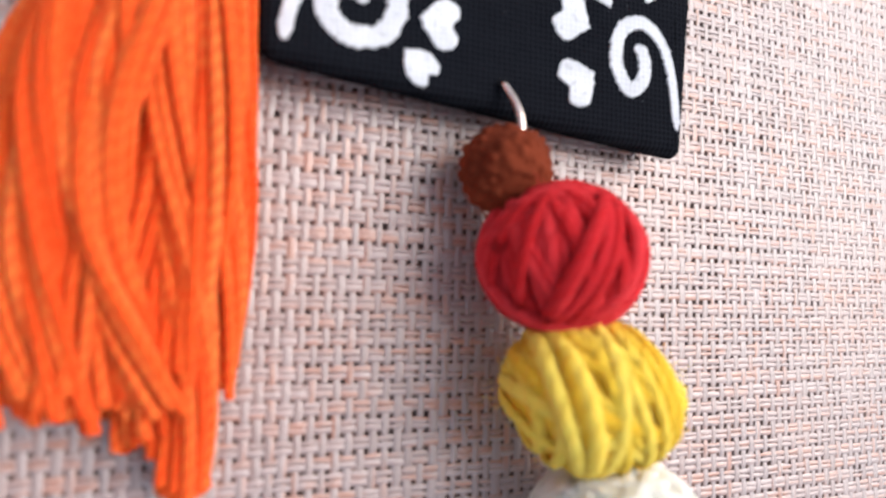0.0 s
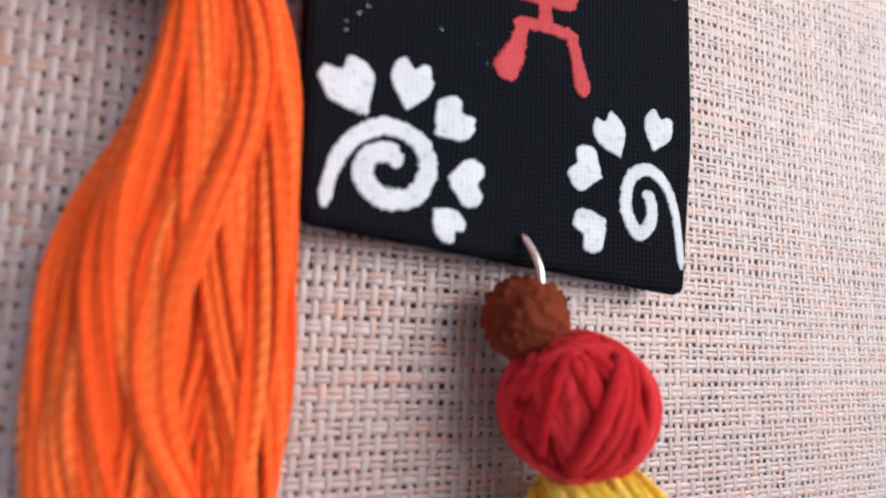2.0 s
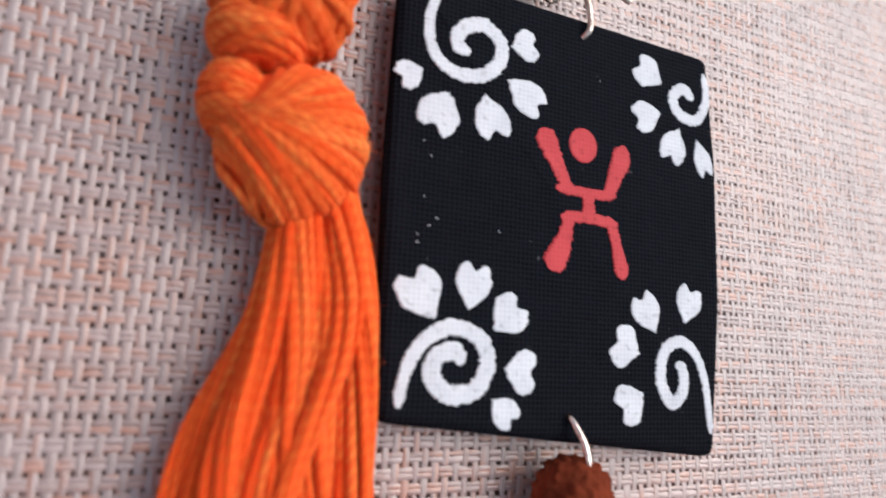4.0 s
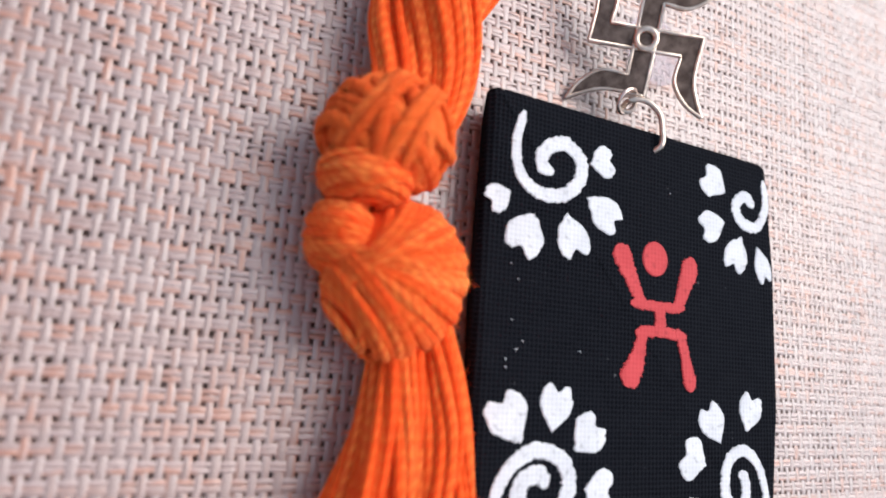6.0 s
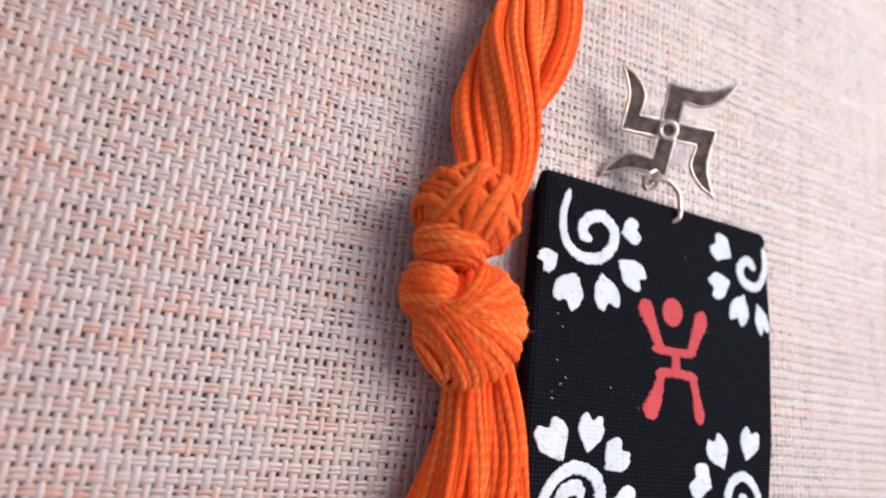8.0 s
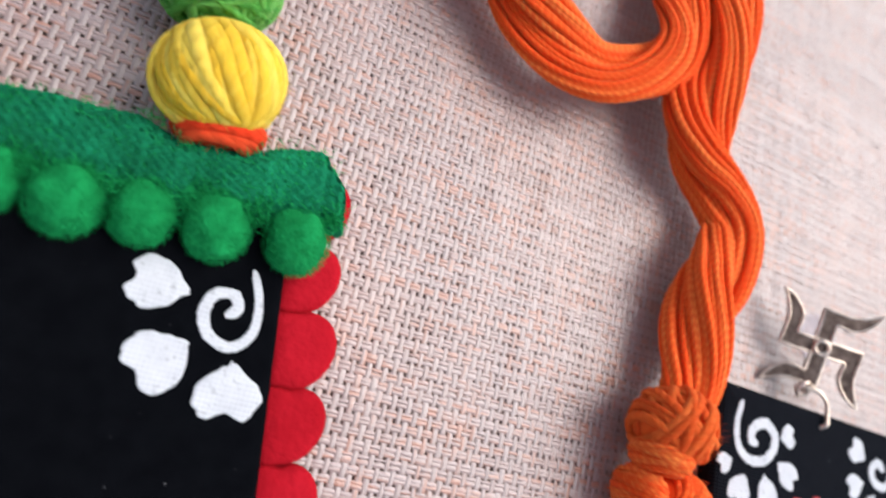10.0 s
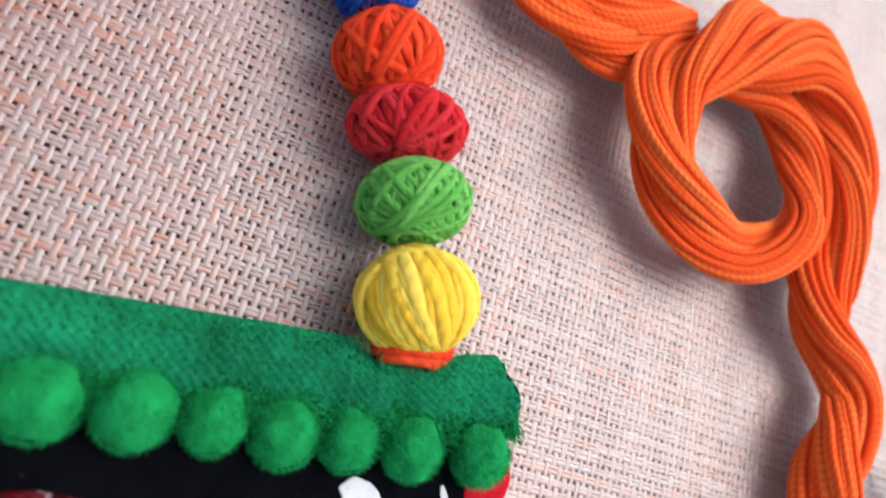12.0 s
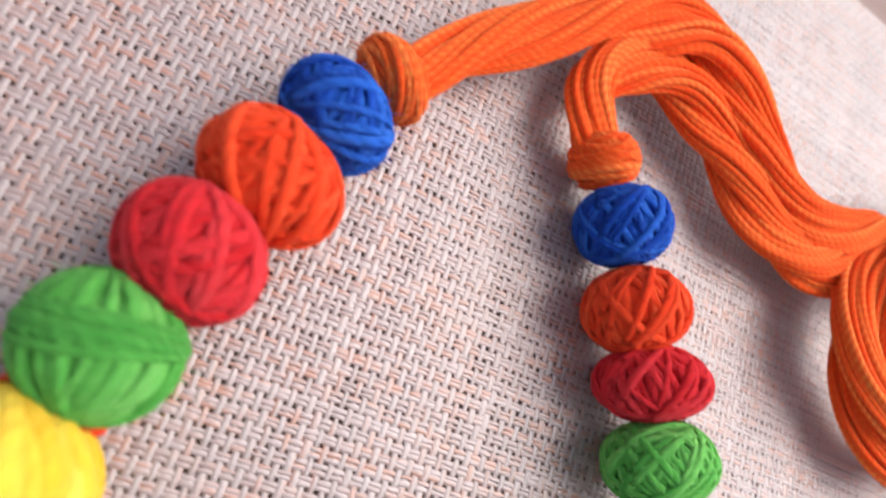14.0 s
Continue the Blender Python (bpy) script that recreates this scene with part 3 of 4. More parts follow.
def tassel():
    """Threads that hang in locks from the knot, each lock a few threads that wind loosely round each other."""
    rg = np.random.default_rng(41)
    ob = thing("tassel", "full loose tassel of bright orange cotton floss", "tassel")
    roots, outs = [], []
    locks, each = 40, 12
    for i in range(locks):
        rad, a = math.sqrt((i + 0.5) / locks), i * 2.39996
        u, h = rad * math.cos(a), rad * math.sin(a)
        end = -1.88 - 0.12 * rg.random() - 0.75 * rg.random() * (abs(u - 0.42) < 0.15) + 0.12 * max(u - 0.5, 0)
        f1, p1 = rg.uniform(0.9, 2.0), rg.uniform(0, 6.28)
        for j in range(each):
            stop = end + 0.05 * rg.standard_normal()
            ys = np.linspace(2.1, stop, 10)
            mid = np.interp(ys, [-2.6, -1.2, -0.3, 0.3, 1.0, 1.8, 2.1], [-0.66, -0.77, -0.75, -0.67, -0.53, -0.54, -0.58])
            half = np.interp(ys, [-2.6, -1.2, -0.3, 0.3, 1.0, 1.8, 2.1], [0.58, 0.68, 0.66, 0.58, 0.44, 0.30, 0.22])
            high = np.interp(ys, [-2.6, -0.5, 1.0, 2.1], [0.15, 0.33, 0.36, 0.3])
            loose = (2.1 - ys) / 4
            sway = (0.10 + 0.16 * max(h, 0)) * np.sin(ys * f1 + p1) * (0.35 + 0.9 * loose) * (1 - 0.75 * abs(u))
            turn = j * 2.39996 + 1.1 * ys + rg.uniform(-0.3, 0.3)
            wide = (0.045 + 0.075 * np.sqrt((j + 0.5) / each)) * (0.8 + 0.35 * loose)
            x = mid + half * u + sway + wide * np.cos(turn)
            z = np.maximum(high * (1 + 0.92 * h) + 0.9 * wide * np.sin(turn), 0.04)
            line = np.stack([x, ys, z], 1)
            part("thread", mesh_of(*tube(spline(line, 36), 0.037 * rg.uniform(0.8, 1.25), 7, False, 0.9)), ORANGE, ob)
            k = rg.integers(1, 9, 4)
            roots.append(line[k] + (0, 0, 0.04)), outs.append(np.tile((u, 0.1, 0.6), (4, 1)))
    hairs("fuzz", np.vstack(roots), unit(np.vstack(outs)), 0.16, ob, ORANGE, rg)
    return ob


tassel()


# ---- the black earring pad with painted flowers ----
def heart(cx, cy, tx, ty, length, wide, cleft=0.46, seed=0):
    """Outline of a painted petal at (cx, cy), its point towards (tx, ty), a notch at the far end."""
    d = unit(np.array([tx - cx, ty - cy]))
    n = np.array([-d[1], d[0]])
    th = np.linspace(0, 2 * math.pi, 72, endpoint=False)
    u = np.cos(th)
    along = length * 0.5 * np.where(u > 0, u, u * (1 - cleft * np.exp(-((np.abs(th - math.pi)) / 0.36) ** 2)))
    across = wide * 0.5 * np.sin(th) * np.where(u > 0, (1 - np.abs(u) ** 1.8 * 0.75), 1.0) * (1.08 - 0.1 * u)
    rg = np.random.default_rng(seed)
    j = 1 + 0.03 * np.convolve(rg.standard_normal(74), (0.5, 0.7, 0.5), mode="valid")
    return [(cx + d[0] * a * k + n[0] * b * k, cy + d[1] * a * k + n[1] * b * k) for a, b, k in zip(along, across, j)]


def stroke(points, seed=0):
    """Outline of a brush stroke through points x, y, half width."""
    n = max(20, 12 * len(points))
    p = spline([(x, y, 0, w) for x, y, w in points], n)
    t = unit(np.gradient(p[:, :2], axis=0))
    side = np.stack([-t[:, 1], t[:, 0]], 1)
    ends = np.sqrt(np.clip(np.minimum(np.arange(n), np.arange(n)[::-1]) / 5.0 + 0.12, 0, 1))
    p[:, 3] *= ends
    rg = np.random.default_rng(seed)
    l = p[:, :2] + side * (p[:, 3] * (1 + 0.09 * rg.standard_normal(n)))[:, None]
    r = p[:, :2] - side * (p[:, 3] * (1 + 0.09 * rg.standard_normal(n)))[:, None]
    return l, r


def paint_blob(name, outline, z, parent, material):
    m = [sum(p[0] for p in outline) / len(outline), sum(p[1] for p in outline) / len(outline)]
    n = len(outline)
    v = [(*m, z + 0.004)] + [(m[0] + (x - m[0]) * 0.93, m[1] + (y - m[1]) * 0.93, z + 0.004) for x, y in outline] + [(x, y, z - 0.004) for x, y in outline]
    f = [(0, 1 + i, 1 + (i + 1) % n) for i in range(n)] + [(1 + i, 1 + n + i, 1 + n + (i + 1) % n, 1 + (i + 1) % n) for i in range(n)]
    return part(name, mesh_of(v, f, smooth=False), material, parent)


def paint_stroke(name, points, z, parent, material, seed=0):
    l, r = stroke(points, seed)
    n = len(l)
    mid = (l + r) / 2
    v = [(*p, z - 0.004) for p in l] + [(*(a * 0.85 + b * 0.15), z + 0.004) for a, b in zip(l, mid)] + [(*(a * 0.85 + b * 0.15), z + 0.004) for a, b in zip(r, mid)] + [(*p, z - 0.004) for p in r]
    f = [(k * n + i, (k + 1) * n + i, (k + 1) * n + i + 1, k * n + i + 1) for k in range(3) for i in range(n - 1)]
    f += [(0, n, 2 * n, 3 * n), (n - 1, 4 * n - 1, 3 * n - 1, 2 * n - 1)]
    return part(name, mesh_of(v, f, smooth=False), material, parent)


def swirl(points, w0, w1):
    k = len(points)
    return [(x, y, w0 + (w1 - w0) * math.sin(math.pi * min(1, (i + 0.6) / k * 1.25) * 0.6)) for i, (x, y) in enumerate(points)]


def rounded(outline, radius, steps=5):
    out = []
    p = [np.array(q, float) for q in outline]
    for a, b, c in zip(p[-1:] + p[:-1], p, p[1:] + p[:1]):
        u, w = unit(a - b) * radius, unit(c - b) * radius
        for t in np.linspace(0, 1, steps):
            out.append(tuple((1 - t) ** 2 * (b + u) + 2 * t * (1 - t) * b + t**2 * (b + w)))
    return out


pad = thing("earring_pad", "black cotton covered earring plate with painted white flowers", "earring")
bm = polygon_plate(rounded([(-0.01, 0.28), (3.56, -0.06), (3.70, 1.5), (3.70, 3.0), (3.60, 4.22), (-0.03, 4.26), (-0.08, 2.3)], 0.12), 0.0, 0.40, 0.11)
for v in bm.verts:
    if v.co.z < 0.01:
        v.co.x += (1.8 - v.co.x) * 0.07
        v.co.y += (2.1 - v.co.y) * 0.05
part("plate", mesh_from(bm), BLACK, pad)
ZP = 0.405


def flower(mid, curl, width, petals, z, parent, seed):
    """A painted curl from its tail inwards, and the petals round it."""
    paint_stroke("painted_swirl", swirl(curl, width * 0.6, width * 1.1), z, parent, WHITE_PAINT, seed)
    for i, (x, y, l, wd) in enumerate(petals):
        paint_blob("painted_petal", heart(x, y, *mid, l, wd, seed=10 * seed + i), z, parent, WHITE_PAINT)


flower((0.66, 0.77), [(0.15, 0.40), (0.19, 0.65), (0.32, 0.91), (0.59, 1.06), (0.86, 0.98), (0.94, 0.77), (0.83, 0.56), (0.59, 0.51), (0.44, 0.64), (0.46, 0.81), (0.63, 0.86), (0.70, 0.76)], 0.074, [(0.30, 1.33, 0.49, 0.38), (0.78, 1.44, 0.45, 0.32), (1.14, 1.20, 0.41, 0.34), (1.28, 0.72, 0.35, 0.36), (1.12, 0.37, 0.33, 0.25)], ZP, pad, 0)
flower((3.0, 0.76), [(3.48, 0.18), (3.43, 0.61), (3.33, 0.91), (3.11, 1.07), (2.89, 0.95), (2.85, 0.68), (2.98, 0.47), (3.13, 0.60), (3.12, 0.80), (3.03, 0.84)], 0.062, [(3.22, 1.46, 0.43, 0.32), (2.68, 1.34, 0.45, 0.32), (2.41, 0.99, 0.37, 0.38), (2.47, 0.46, 0.37, 0.36)], ZP, pad, 1)
flower((0.67, 3.58), [(0.32, 4.06), (0.25, 3.75), (0.30, 3.47), (0.50, 3.32), (0.77, 3.34), (0.96, 3.51), (0.96, 3.73), (0.75, 3.84), (0.56, 3.73), (0.53, 3.59), (0.66, 3.53)], 0.066, [(1.24, 3.75, 0.33, 0.30), (1.27, 3.25, 0.49, 0.32), (0.90, 2.96, 0.45, 0.34), (0.39, 2.91, 0.45, 0.38), (0.09, 3.2, 0.29, 0.25)], ZP, pad, 2)
flower((3.25, 3.58), [(3.50, 4.0), (3.53, 3.69), (3.38, 3.44), (3.14, 3.47), (3.06, 3.64), (3.21, 3.76), (3.34, 3.66)], 0.062, [(2.72, 3.84, 0.41, 0.34), (2.69, 3.35, 0.41, 0.32), (3.06, 3.09, 0.45, 0.32), (3.46, 3.01, 0.45, 0.23)], ZP, pad, 3)
ring = [(1.91 + 0.165 * math.cos(a), 2.89 + 0.175 * math.sin(a)) for a in np.linspace(0, 6.283, 22, endpoint=False)]
paint_blob("painted_dot", ring, ZP, pad, RED_PAINT)
FIGURE = (
    [(1.43, 2.97, 0.09), (1.50, 2.86, 0.11), (1.60, 2.68, 0.085), (1.71, 2.49, 0.065), (1.78, 2.41, 0.05)], [(1.60, 2.43, 0.055), (1.96, 2.42, 0.05), (2.30, 2.44, 0.055)],
    [(2.40, 2.97, 0.07), (2.37, 2.84, 0.115), (2.30, 2.66, 0.09), (2.22, 2.47, 0.065), (2.14, 2.41, 0.05)], [(1.95, 2.44, 0.06), (1.98, 2.30, 0.07), (1.97, 2.12, 0.075)],
    [(1.66, 2.15, 0.055), (1.95, 2.18, 0.055), (2.32, 2.15, 0.055)], [(1.80, 2.22, 0.05), (1.74, 2.10, 0.065), (1.70, 1.93, 0.085), (1.60, 1.73, 0.125), (1.55, 1.64, 0.07)], [(2.19, 2.22, 0.05), (2.26, 2.10, 0.06), (2.31, 1.93, 0.065), (2.36, 1.74, 0.085), (2.38, 1.62, 0.06)])
for i, line in enumerate(FIGURE):
    paint_stroke("painted_stroke", line, ZP + 0.001 * i, pad, RED_PAINT, 60 + i)

for i in range(12):
    lx, ly = (0.12 + 0.3 * rng.random(), 1.6 + 1.3 * rng.random()) if i < 10 else (0.3 + 3 * rng.random(), 0.2 + 3.8 * rng.random())
    p = np.array([(lx, ly, ZP + 0.004), (lx + 0.006 * rng.standard_normal(), ly + 0.008, ZP + 0.006), (lx + 0.012 * rng.standard_normal(), ly + 0.014, ZP + 0.004)])
    part("lint", mesh_of(*tube(spline(p, 6), 0.004, 5)), WHITE_PAINT, pad)


def wire(name, points, r, label, category, n=40, material=None):
    ob = part(name, mesh_of(*tube(spline(points, n), r, 10)), material or SILVER)
    return tagged(ob, label, category)


def ring_of(where, radius, r, tilt, name, label):
    th = np.linspace(0, 2 * math.pi, 40, endpoint=False)
    p = np.stack([radius * np.cos(th), radius * np.sin(th), 0 * th], 1)
    ob = part(name, mesh_of(*tube(p, r, 8, True, 1, np.stack([np.cos(th), np.sin(th), 0 * th + 0.2], 1))), SILVER)
    ob.matrix_basis = Matrix.Translation(Vector(where) * CM) @ pose(0, 0, 0, *tilt)
    return tagged(ob, label, "jewellery ring")


wire("wire_loop", [(1.78, 0.36, 0.36), (1.78, 0.31, 0.45), (1.83, 0.18, 0.52), (1.86, 0.05, 0.56), (1.86, -0.08, 0.56), (1.82, -0.18, 0.46)], 0.032, "bright copper wire loop through the plate edge", "wire loop")

# the metal charm
charm = thing("metal_charm", "antique copper coloured metal hooked cross charm", "charm")
charm.matrix_basis = pose(1.67 * CM, 5.13 * CM, 0.49 * CM, 19, -27, -8.5)
REACH, HALF, TIP_ALONG, TIP_OUT = 0.565, 0.13, 0.681, 0.715


def turned(points, k):
    """Points of the upward arm turned by k quarter turns."""
    c, d = ((1, 0), (0, -1), (-1, 0), (0, 1))[k]
    return np.array([(x * c - y * d, x * d + y * c) for x, y in points])


for k in range(4):
    h, top = HALF * 0.82, REACH
    under = top - 1.75 * h
    inner = [(h, 0.0), (h, under)] + [tuple(q[:2]) for q in spline([(h + 0.02, under, 0), (TIP_ALONG * 0.55, under - 0.01, 0), (TIP_ALONG * 0.85, (under + TIP_OUT) / 2 - 0.02, 0), (TIP_ALONG, TIP_OUT, 0)], 12)]
    outer = [(-h, 0.0), (-h, top)] + [tuple(q[:2]) for q in spline([(-h + 0.02, top, 0), (TIP_ALONG * 0.45, top - 0.01, 0), (TIP_ALONG * 0.8, (top + TIP_OUT) / 2 + 0.0, 0), (TIP_ALONG, TIP_OUT, 0)], 12)]
    left, right = turned(inner, k), turned(outer, k)
    m = len(left)
    v = [(*p, z) for z in (0.02 + 0.002 * k, -0.06) for side in (left, right) for p in side]
    f = [(i, i + 1, m + i + 1, m + i) for i in range(m - 1)] + [(2 * m + i, 3 * m + i, 3 * m + i + 1, 2 * m + i + 1) for i in range(m - 1)]
    f += [(i, 2 * m + i, 2 * m + i + 1, i + 1) for i in range(m - 1)] + [(m + i, m + i + 1, 3 * m + i + 1, 3 * m + i) for i in range(m - 1)]
    arm = part("charm_arm", mesh_of(v, f, smooth=False), ANTIQUE_DARK, charm)
    for side in (left, right):
        p = np.column_stack([side, np.full(m, 0.025)])
        part("raised_rim", mesh_of(*tube(p, 0.02, 8)), ANTIQUE, arm)
th = np.linspace(0, 2 * math.pi, 32, endpoint=False)
hub = np.stack([0.1 * np.cos(th), 0.1 * np.sin(th), 0 * th + 0.045], 1)
part("hub_ring", mesh_of(*tube(hub, 0.034, 8, True, 1, np.stack([np.cos(th), np.sin(th), 0 * th + 0.3], 1))), ANTIQUE, charm)
eye = np.stack([-0.05 + 0.085 * np.cos(th), -0.66 + 0.085 * np.sin(th), 0 * th], 1)
part("hanging_eye", mesh_of(*tube(eye, 0.026, 8, True, 1, np.stack([np.cos(th), np.sin(th), 0 * th + 0.3], 1))), ANTIQUE, charm)
ex, ey, ez = charm.matrix_basis @ (Vector((-0.05, -0.68, 0.0)) * CM) / CM
wire("wire_loop", [(ex, ey, ez - 0.06), (ex - 0.02, ey + 0.02, ez + 0.08), (ex + 0.12, ey + 0.02, ez + 0.16), (ex + 0.26, ey - 0.10, ez + 0.2), (ex + 0.32, ey - 0.28, ez + 0.18), (ex + 0.30, ey - 0.42, 0.46), (ex + 0.27, ey - 0.47, 0.38)], 0.03, "copper wire loop between charm and black plate", "wire loop", material=ANTIQUE)


ring_of((ex - 0.03, ey + 0.02, ez + 0.05), 0.13, 0.022, (35, 20, 0), "jump_ring", "small copper jump ring at the charm's eye")


def clear_plastic():
    m, nt, b = nodes_of("clear plastic", 0.25, 0, 0.5)
    b.inputs["Base Color"].default_value = (0.62, 0.56, 0.66, 1)
    b.inputs["Alpha"].default_value = 0.22
    bump(nt, b, object_noise(nt, 300, 2), 0.1, 0.0002)
    return m


disc = part("clear_disc", mesh_from(polygon_plate([(0.42 * math.cos(a), 0.42 * math.sin(a)) for a in np.linspace(0, 6.283, 48, endpoint=False)], 0.0, 0.03, 0.01)), clear_plastic())
disc.location = Vector((2.25, 5.40, 0.0)) * CM
tagged(disc, "thin clear plastic disc on the cloth under the charm", "plastic disc")


# ---- the necklace's black pendant ----
pendant = thing("necklace_pendant", "black cotton necklace pendant with green pompoms and red scallops", "pendant")
TURN = radians(9.6)
CORNER = np.array([-6.13, 4.75])


def on_pendant(a, b):
    """From centimetres left of and below the pendant's corner to the cloth's plan."""
    return (CORNER[0] - a * math.cos(TURN) + b * math.sin(TURN), CORNER[1] - a * math.sin(TURN) - b * math.cos(TURN))


bm = polygon_plate(rounded([on_pendant(*q) for q in ((0, 0), (7.2, 0), (7.2, 8.0), (0, 8.0))], 0.15), 0.0, 0.45, 0.1)
part("plate", mesh_from(bm), BLACK_FINE, pendant)
ZN = 0.455
paint_stroke("painted_swirl", swirl([(-6.27, 3.80), (-6.14, 3.51), (-6.12, 3.22), (-6.27, 3.05), (-6.49, 3.11), (-6.59, 3.30), (-6.54, 3.48), (-6.38, 3.52), (-6.31, 3.40), (-6.40, 3.31)], 0.035, 0.055), ZN, pendant, WHITE_PAINT, 7)
for i, (x, y, tx, ty, l, w) in enumerate(((-7.04, 3.44, -6.4, 3.42, 0.58, 0.44), (-6.83, 2.79, -6.45, 3.2, 0.58, 0.54), (-6.17, 2.65, -6.25, 3.2, 0.56, 0.56))):
    paint_blob("painted_petal", heart(x, y, tx, ty, l, w, 0.36, 80 + i), ZN, pendant, WHITE_PAINT)
paint_blob("painted_dot", [(-6.06 + 0.095 * math.cos(a), 1.35 + 0.1 * math.sin(a)) for a in np.linspace(0, 6.283, 20, endpoint=False)], ZN, pendant, WHITE_PAINT)
for i, line in enumerate(([(-6.38, 1.33, 0.03), (-6.28, 1.22, 0.05), (-6.17, 1.08, 0.06), (-6.1, 0.95, 0.06), (-5.95, 0.93, 0.05), (-5.85, 1.05, 0.06), (-5.80, 1.22, 0.06), (-5.76, 1.42, 0.04)], [(-5.98, 0.93, 0.05), (-5.96, 0.6, 0.05)])):
    paint_stroke("painted_stroke", line, ZN, pendant, WHITE_PAINT, 90 + i)


def cushion(outline, z0, z1):
    """A soft plate: full in the middle, rounded down towards its outline."""
    o = np.array(outline)
    m, n = o.mean(0), len(o)
    rings = [(1.0, z0), (1.0, z0 + (z1 - z0) * 0.45), (0.95, z0 + (z1 - z0) * 0.78), (0.85, z0 + (z1 - z0) * 0.94), (0.5, z1)]
    v = [(*(m + (p - m) * k), z) for k, z in rings for p in o] + [(*m, z1)]
    f = [(r * n + i, r * n + (i + 1) % n, (r + 1) * n + (i + 1) % n, (r + 1) * n + i) for r in range(4) for i in range(n)]
    f += [(4 * n + i, 4 * n + (i + 1) % n, 5 * n) for i in range(n)]
    return mesh_of(v, f)


def scallop(b, seed):
    """A velvet lobe at the pendant's edge, fuller at its upper end."""
    rg = random.Random(seed)
    k = rg.uniform(0.95, 1.07)
    out = [(-0.27 - 0.35 * k * math.cos(t), b + 0.37 * k * math.sin(t) - 0.07 * math.cos(t)) for t in np.linspace(-0.55 * math.pi, 0.55 * math.pi, 24)]
    out += [(-0.1, b + 0.38), (0.06, b + 0.38), (0.06, b), (0.06, b - 0.38), (-0.1, b - 0.38)]
    return cushion([on_pendant(*q) for q in out][::-1], 0.04, 0.29 + 0.02 * rg.random())


for i in range(11):
    part("scallop", scallop(0.16 + 0.73 * i, i), RED_FELT, pendant, "rounded red velvet lobe")


def ribbon_trim():
    """The knitted green band: a sheet of small raised stitches."""
    n, m = 230, 32
    a = np.linspace(-0.53, 7.2, n)
    v = []
    for i in range(n):
        top = float(np.interp(a[i], (-0.57, -0.46, -0.24, 0.1, 0.5, 1.15, 1.5, 7.2), (0.2, -0.1, -0.44, -0.40, -0.27, -0.25, -0.41, -0.50)))
        for j in range(m):
            b = top + (0.42 - top) * j / (m - 1)
            x, y = on_pendant(a[i], b)
            edge = min(1, 3.2 * min(j, m - 1 - j) / (m - 1), (i + 0.1) / 4)
            wob = 2.2 * noise.noise(Vector((a[i] * 3, b * 3, 9)))
            st = 0.045 * math.sin(i * 2.1 + 0.5 * wob) * math.sin(j * 1.7 + 0.5 * wob) + 0.06 * noise.noise(Vector((a[i] * 3, b * 4, 1))) + 0.025 * noise.noise(Vector((a[i] * 13, b * 13, 5)))
            v.append((x, y, 0.34 + 0.27 * math.sqrt(max(edge, 0)) + st))
    low = len(v)
    q = [(i * m + j, i * m + j + 1, (i + 1) * m + j + 1, (i + 1) * m + j) for i in range(n - 1) for j in range(m - 1)]
    rim = [i * m for i in range(n)] + [(n - 1) * m + j for j in range(1, m)] + [i * m + m - 1 for i in range(n - 2, -1, -1)] + [j for j in range(m - 2, 0, -1)]
    v += [(v[k][0], v[k][1], 0.2) for k in rim]
    c = len(rim)
    q += [(rim[k], rim[(k + 1) % c], low + (k + 1) % c, low + k) for k in range(c)]
    return mesh_of(v, q)


trim = part("knitted_band", ribbon_trim(), GREEN_FELT, pendant, "green knitted band along the top edge")
rg = np.random.default_rng(77)
spots = rg.uniform((-0.4, -0.4), (7.0, 0.42), (2600, 2))
hairs("fuzz", np.array([(*on_pendant(*q), 0.58) for q in spots]), np.tile((0.0, 0.0, 1.0), (2600, 1)), 0.12, trim, GREEN_POM, rg, 0.005)
clumps = np.repeat(rg.uniform((-0.4, 0.22), (7.0, 0.5), (90, 2)), 45, 0) + 0.05 * rg.standard_normal((4050, 2))
hairs("tuft", np.array([(*on_pendant(*q), 0.56 + 0.04 * rg.random()) for q in clumps]), unit(rg.standard_normal((4050, 3)) * 0.5 + (0, -0.2, 1.0)), 0.17, trim, GREEN_POM, rg, 0.006)


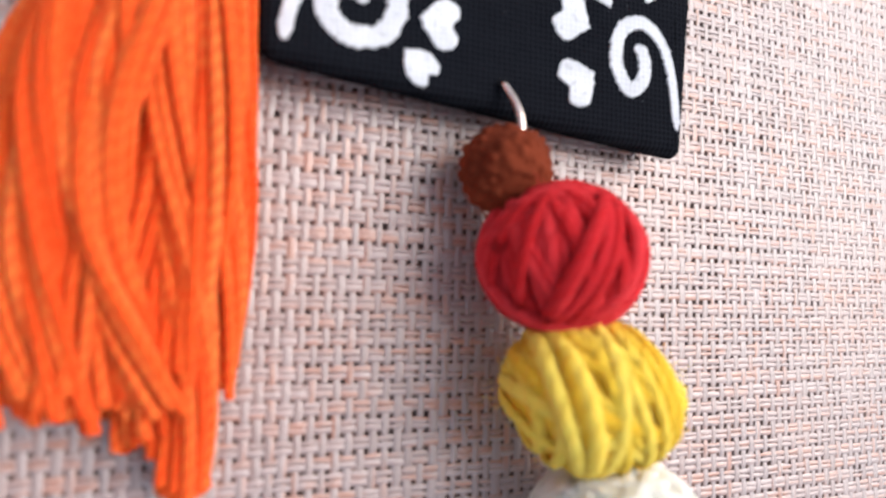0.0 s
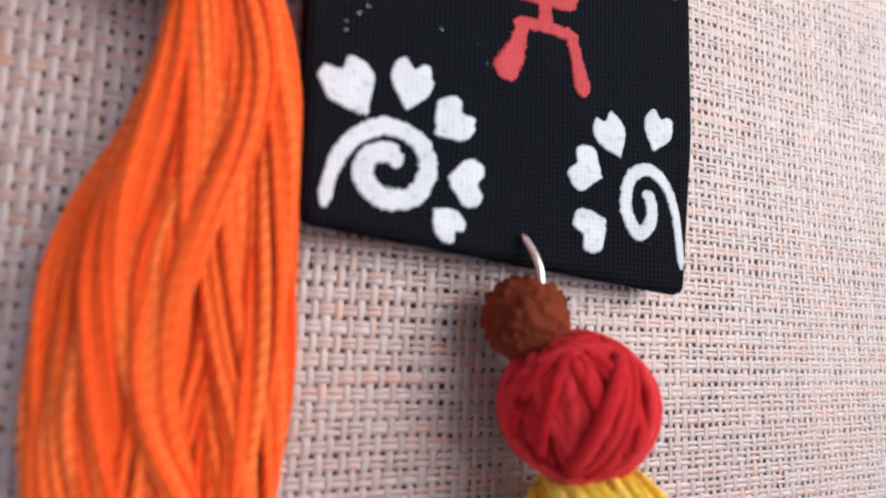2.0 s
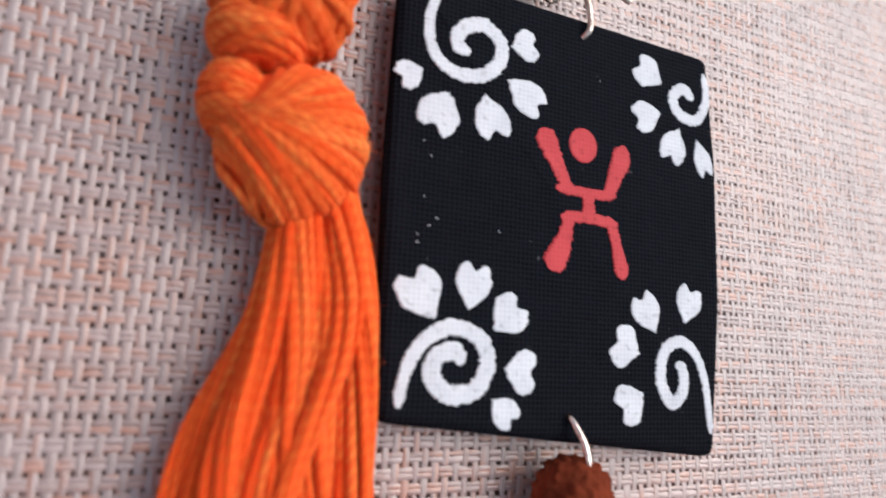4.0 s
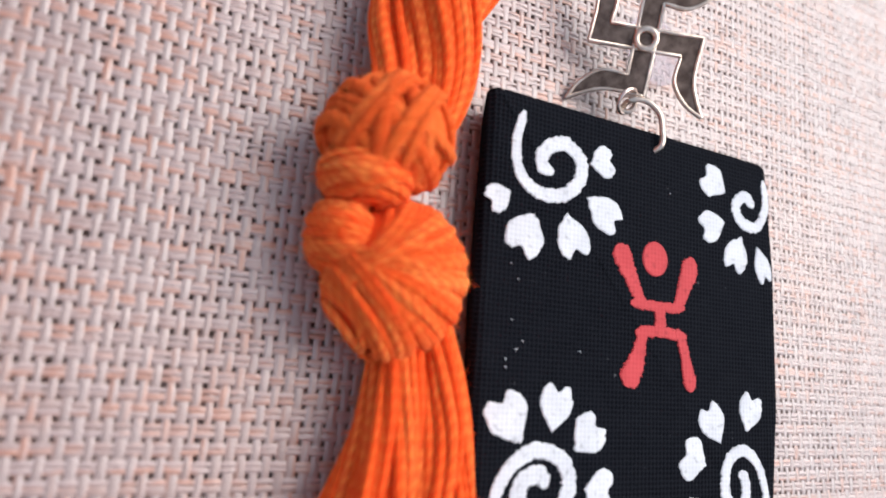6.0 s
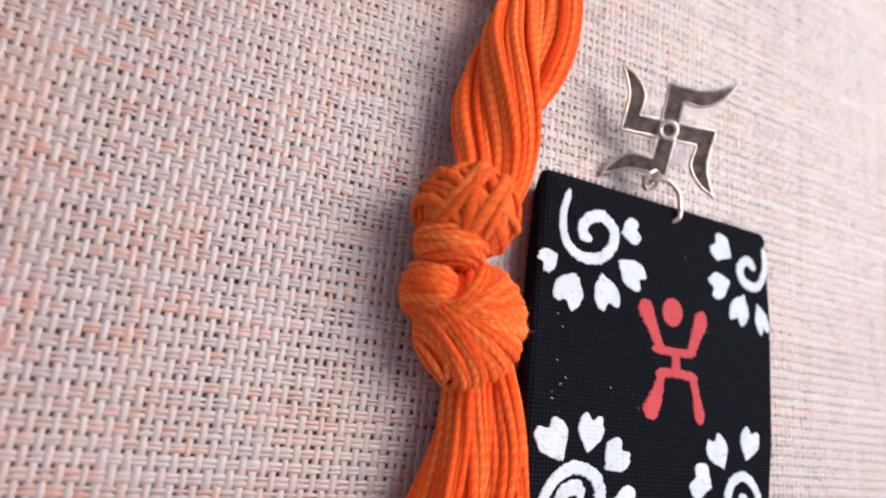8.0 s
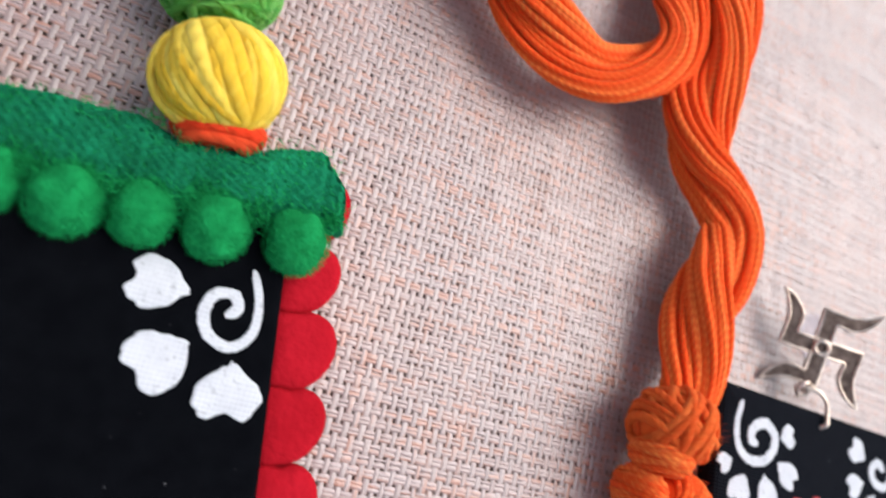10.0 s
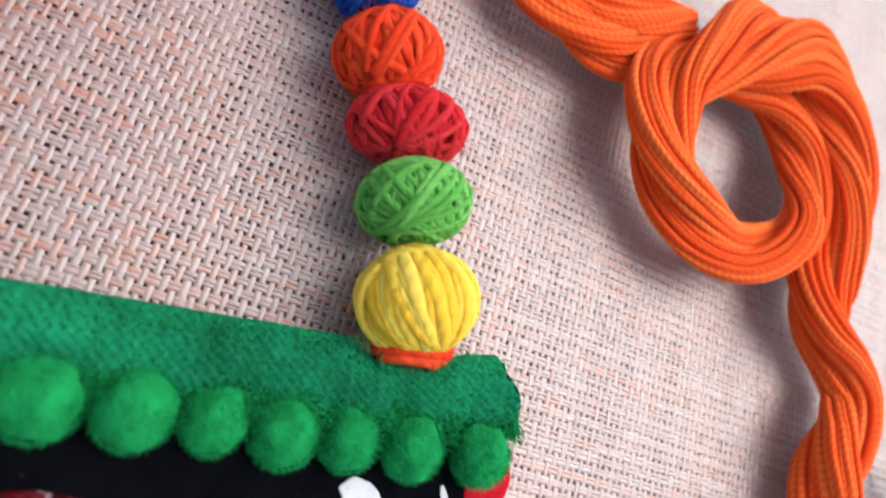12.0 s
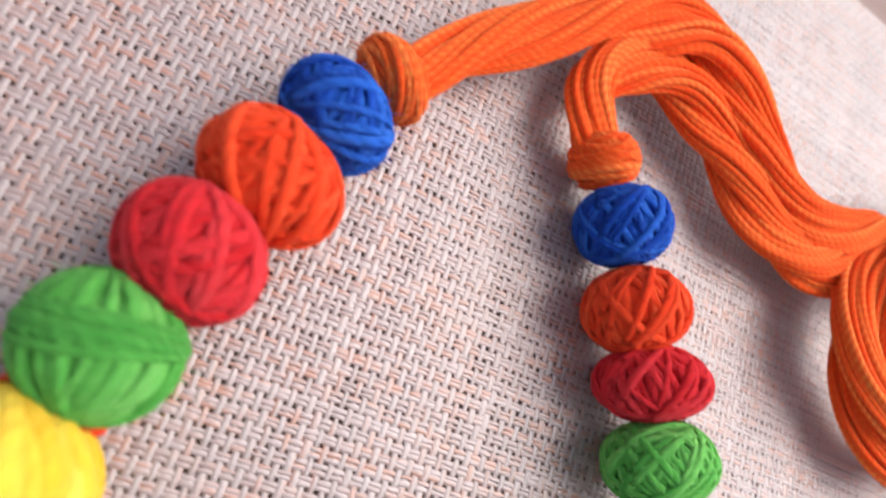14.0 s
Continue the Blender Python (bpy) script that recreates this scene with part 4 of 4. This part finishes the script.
def pompom(where, radius, seed):
    rg = np.random.default_rng(seed)
    bm = bmesh.new()
    bmesh.ops.create_icosphere(bm, subdivisions=4, radius=1)
    off = Vector((seed * 3.1, 0, 0))
    for v in bm.verts:
        d = v.co.normalized()
        v.co = d * radius * (0.94 + 0.16 * noise.noise(d * 1.5 + off) + 0.05 * noise.noise(d * 5 + off) + 0.035 * noise.noise(d * 15 + off))
        v.co.y *= 1.05
    ball = part("pompom", mesh_from(bm), GREEN_POM, trim, "fuzzy green pompom")
    ball.location = Vector(where) * CM
    n = 3600
    d = unit(rg.standard_normal((n, 3)))
    lean = unit(d + 0.9 * rg.standard_normal((n, 3)))
    root = d * radius * 0.97 * (1.0, 1.05, 1.0)
    tip = root + lean * radius * rg.uniform(0.04, 0.20, (n, 1)) + d * 0.01
    side = unit(np.cross(lean, d + 0.01)) * 0.003
    v = np.stack([root - side, root + side, tip], 1).reshape(-1, 3)
    part("fuzz", mesh_of(v, np.arange(3 * n).reshape(-1, 3)), GREEN_POM, ball)


for i, (x, y, r) in enumerate(((-6.06, 4.17, 0.36), (-6.80, 4.07, 0.36), (-7.43, 3.98, 0.33), (-8.02, 3.90, 0.36), (-8.63, 3.85, 0.33), (-9.25, 3.78, 0.38), (-9.92, 3.68, 0.38), (-10.6, 3.55, 0.38), (-11.3, 3.42, 0.38), (-12.0, 3.3, 0.36))):
    pompom((x + 0.08, y, 0.52), r * 0.88, i + 1)


# the shiny dome glued on the pendant
def dome_material():
    m, nt, b = nodes_of("printed dome", 0.4, 0, 0.15)
    c = nt.nodes.new("ShaderNodeTexCoord")
    mp = add(nt, "ShaderNodeMapping", {"Scale": (1300, 800, 900)})
    vor = add(nt, "ShaderNodeTexVoronoi", {"Scale": 1.0})
    nt.links.new(c.outputs["Object"], mp.inputs[0])
    nt.links.new(mp.outputs[0], vor.inputs[0])
    sep = nt.nodes.new("ShaderNodeSeparateColor")
    nt.links.new(vor.outputs["Color"], sep.inputs[0])
    col = ramp(nt, sep.outputs[0], [(0.0, (0.07, 0.003, 0.005)), (0.3, (0.13, 0.006, 0.010)), (0.55, (0.03, 0.006, 0.008)), (0.80, (0.20, 0.02, 0.03)), (0.90, (0.02, 0.018, 0.018)), (0.985, (0.45, 0.30, 0.34))])
    nt.links.new(col, b.inputs["Base Color"])
    b.inputs["Coat Weight"].default_value = 0.05
    return m


bm = bmesh.new()
bmesh.ops.create_uvsphere(bm, u_segments=40, v_segments=20, radius=1)
for v in bm.verts:
    v.co = Vector((v.co.x * 1.33, v.co.y * 1.33, max(v.co.z, -0.05) * 0.5))
dome = part("glossy_dome", mesh_from(bm), dome_material())
dome.matrix_basis = Matrix.Translation(Vector((-9.42, 1.72, 0.45)) * CM) @ pose(0, 0, 0, 0, 0, 9.6)
tagged(dome, "glossy red patterned dome on the black pendant", "ornament")
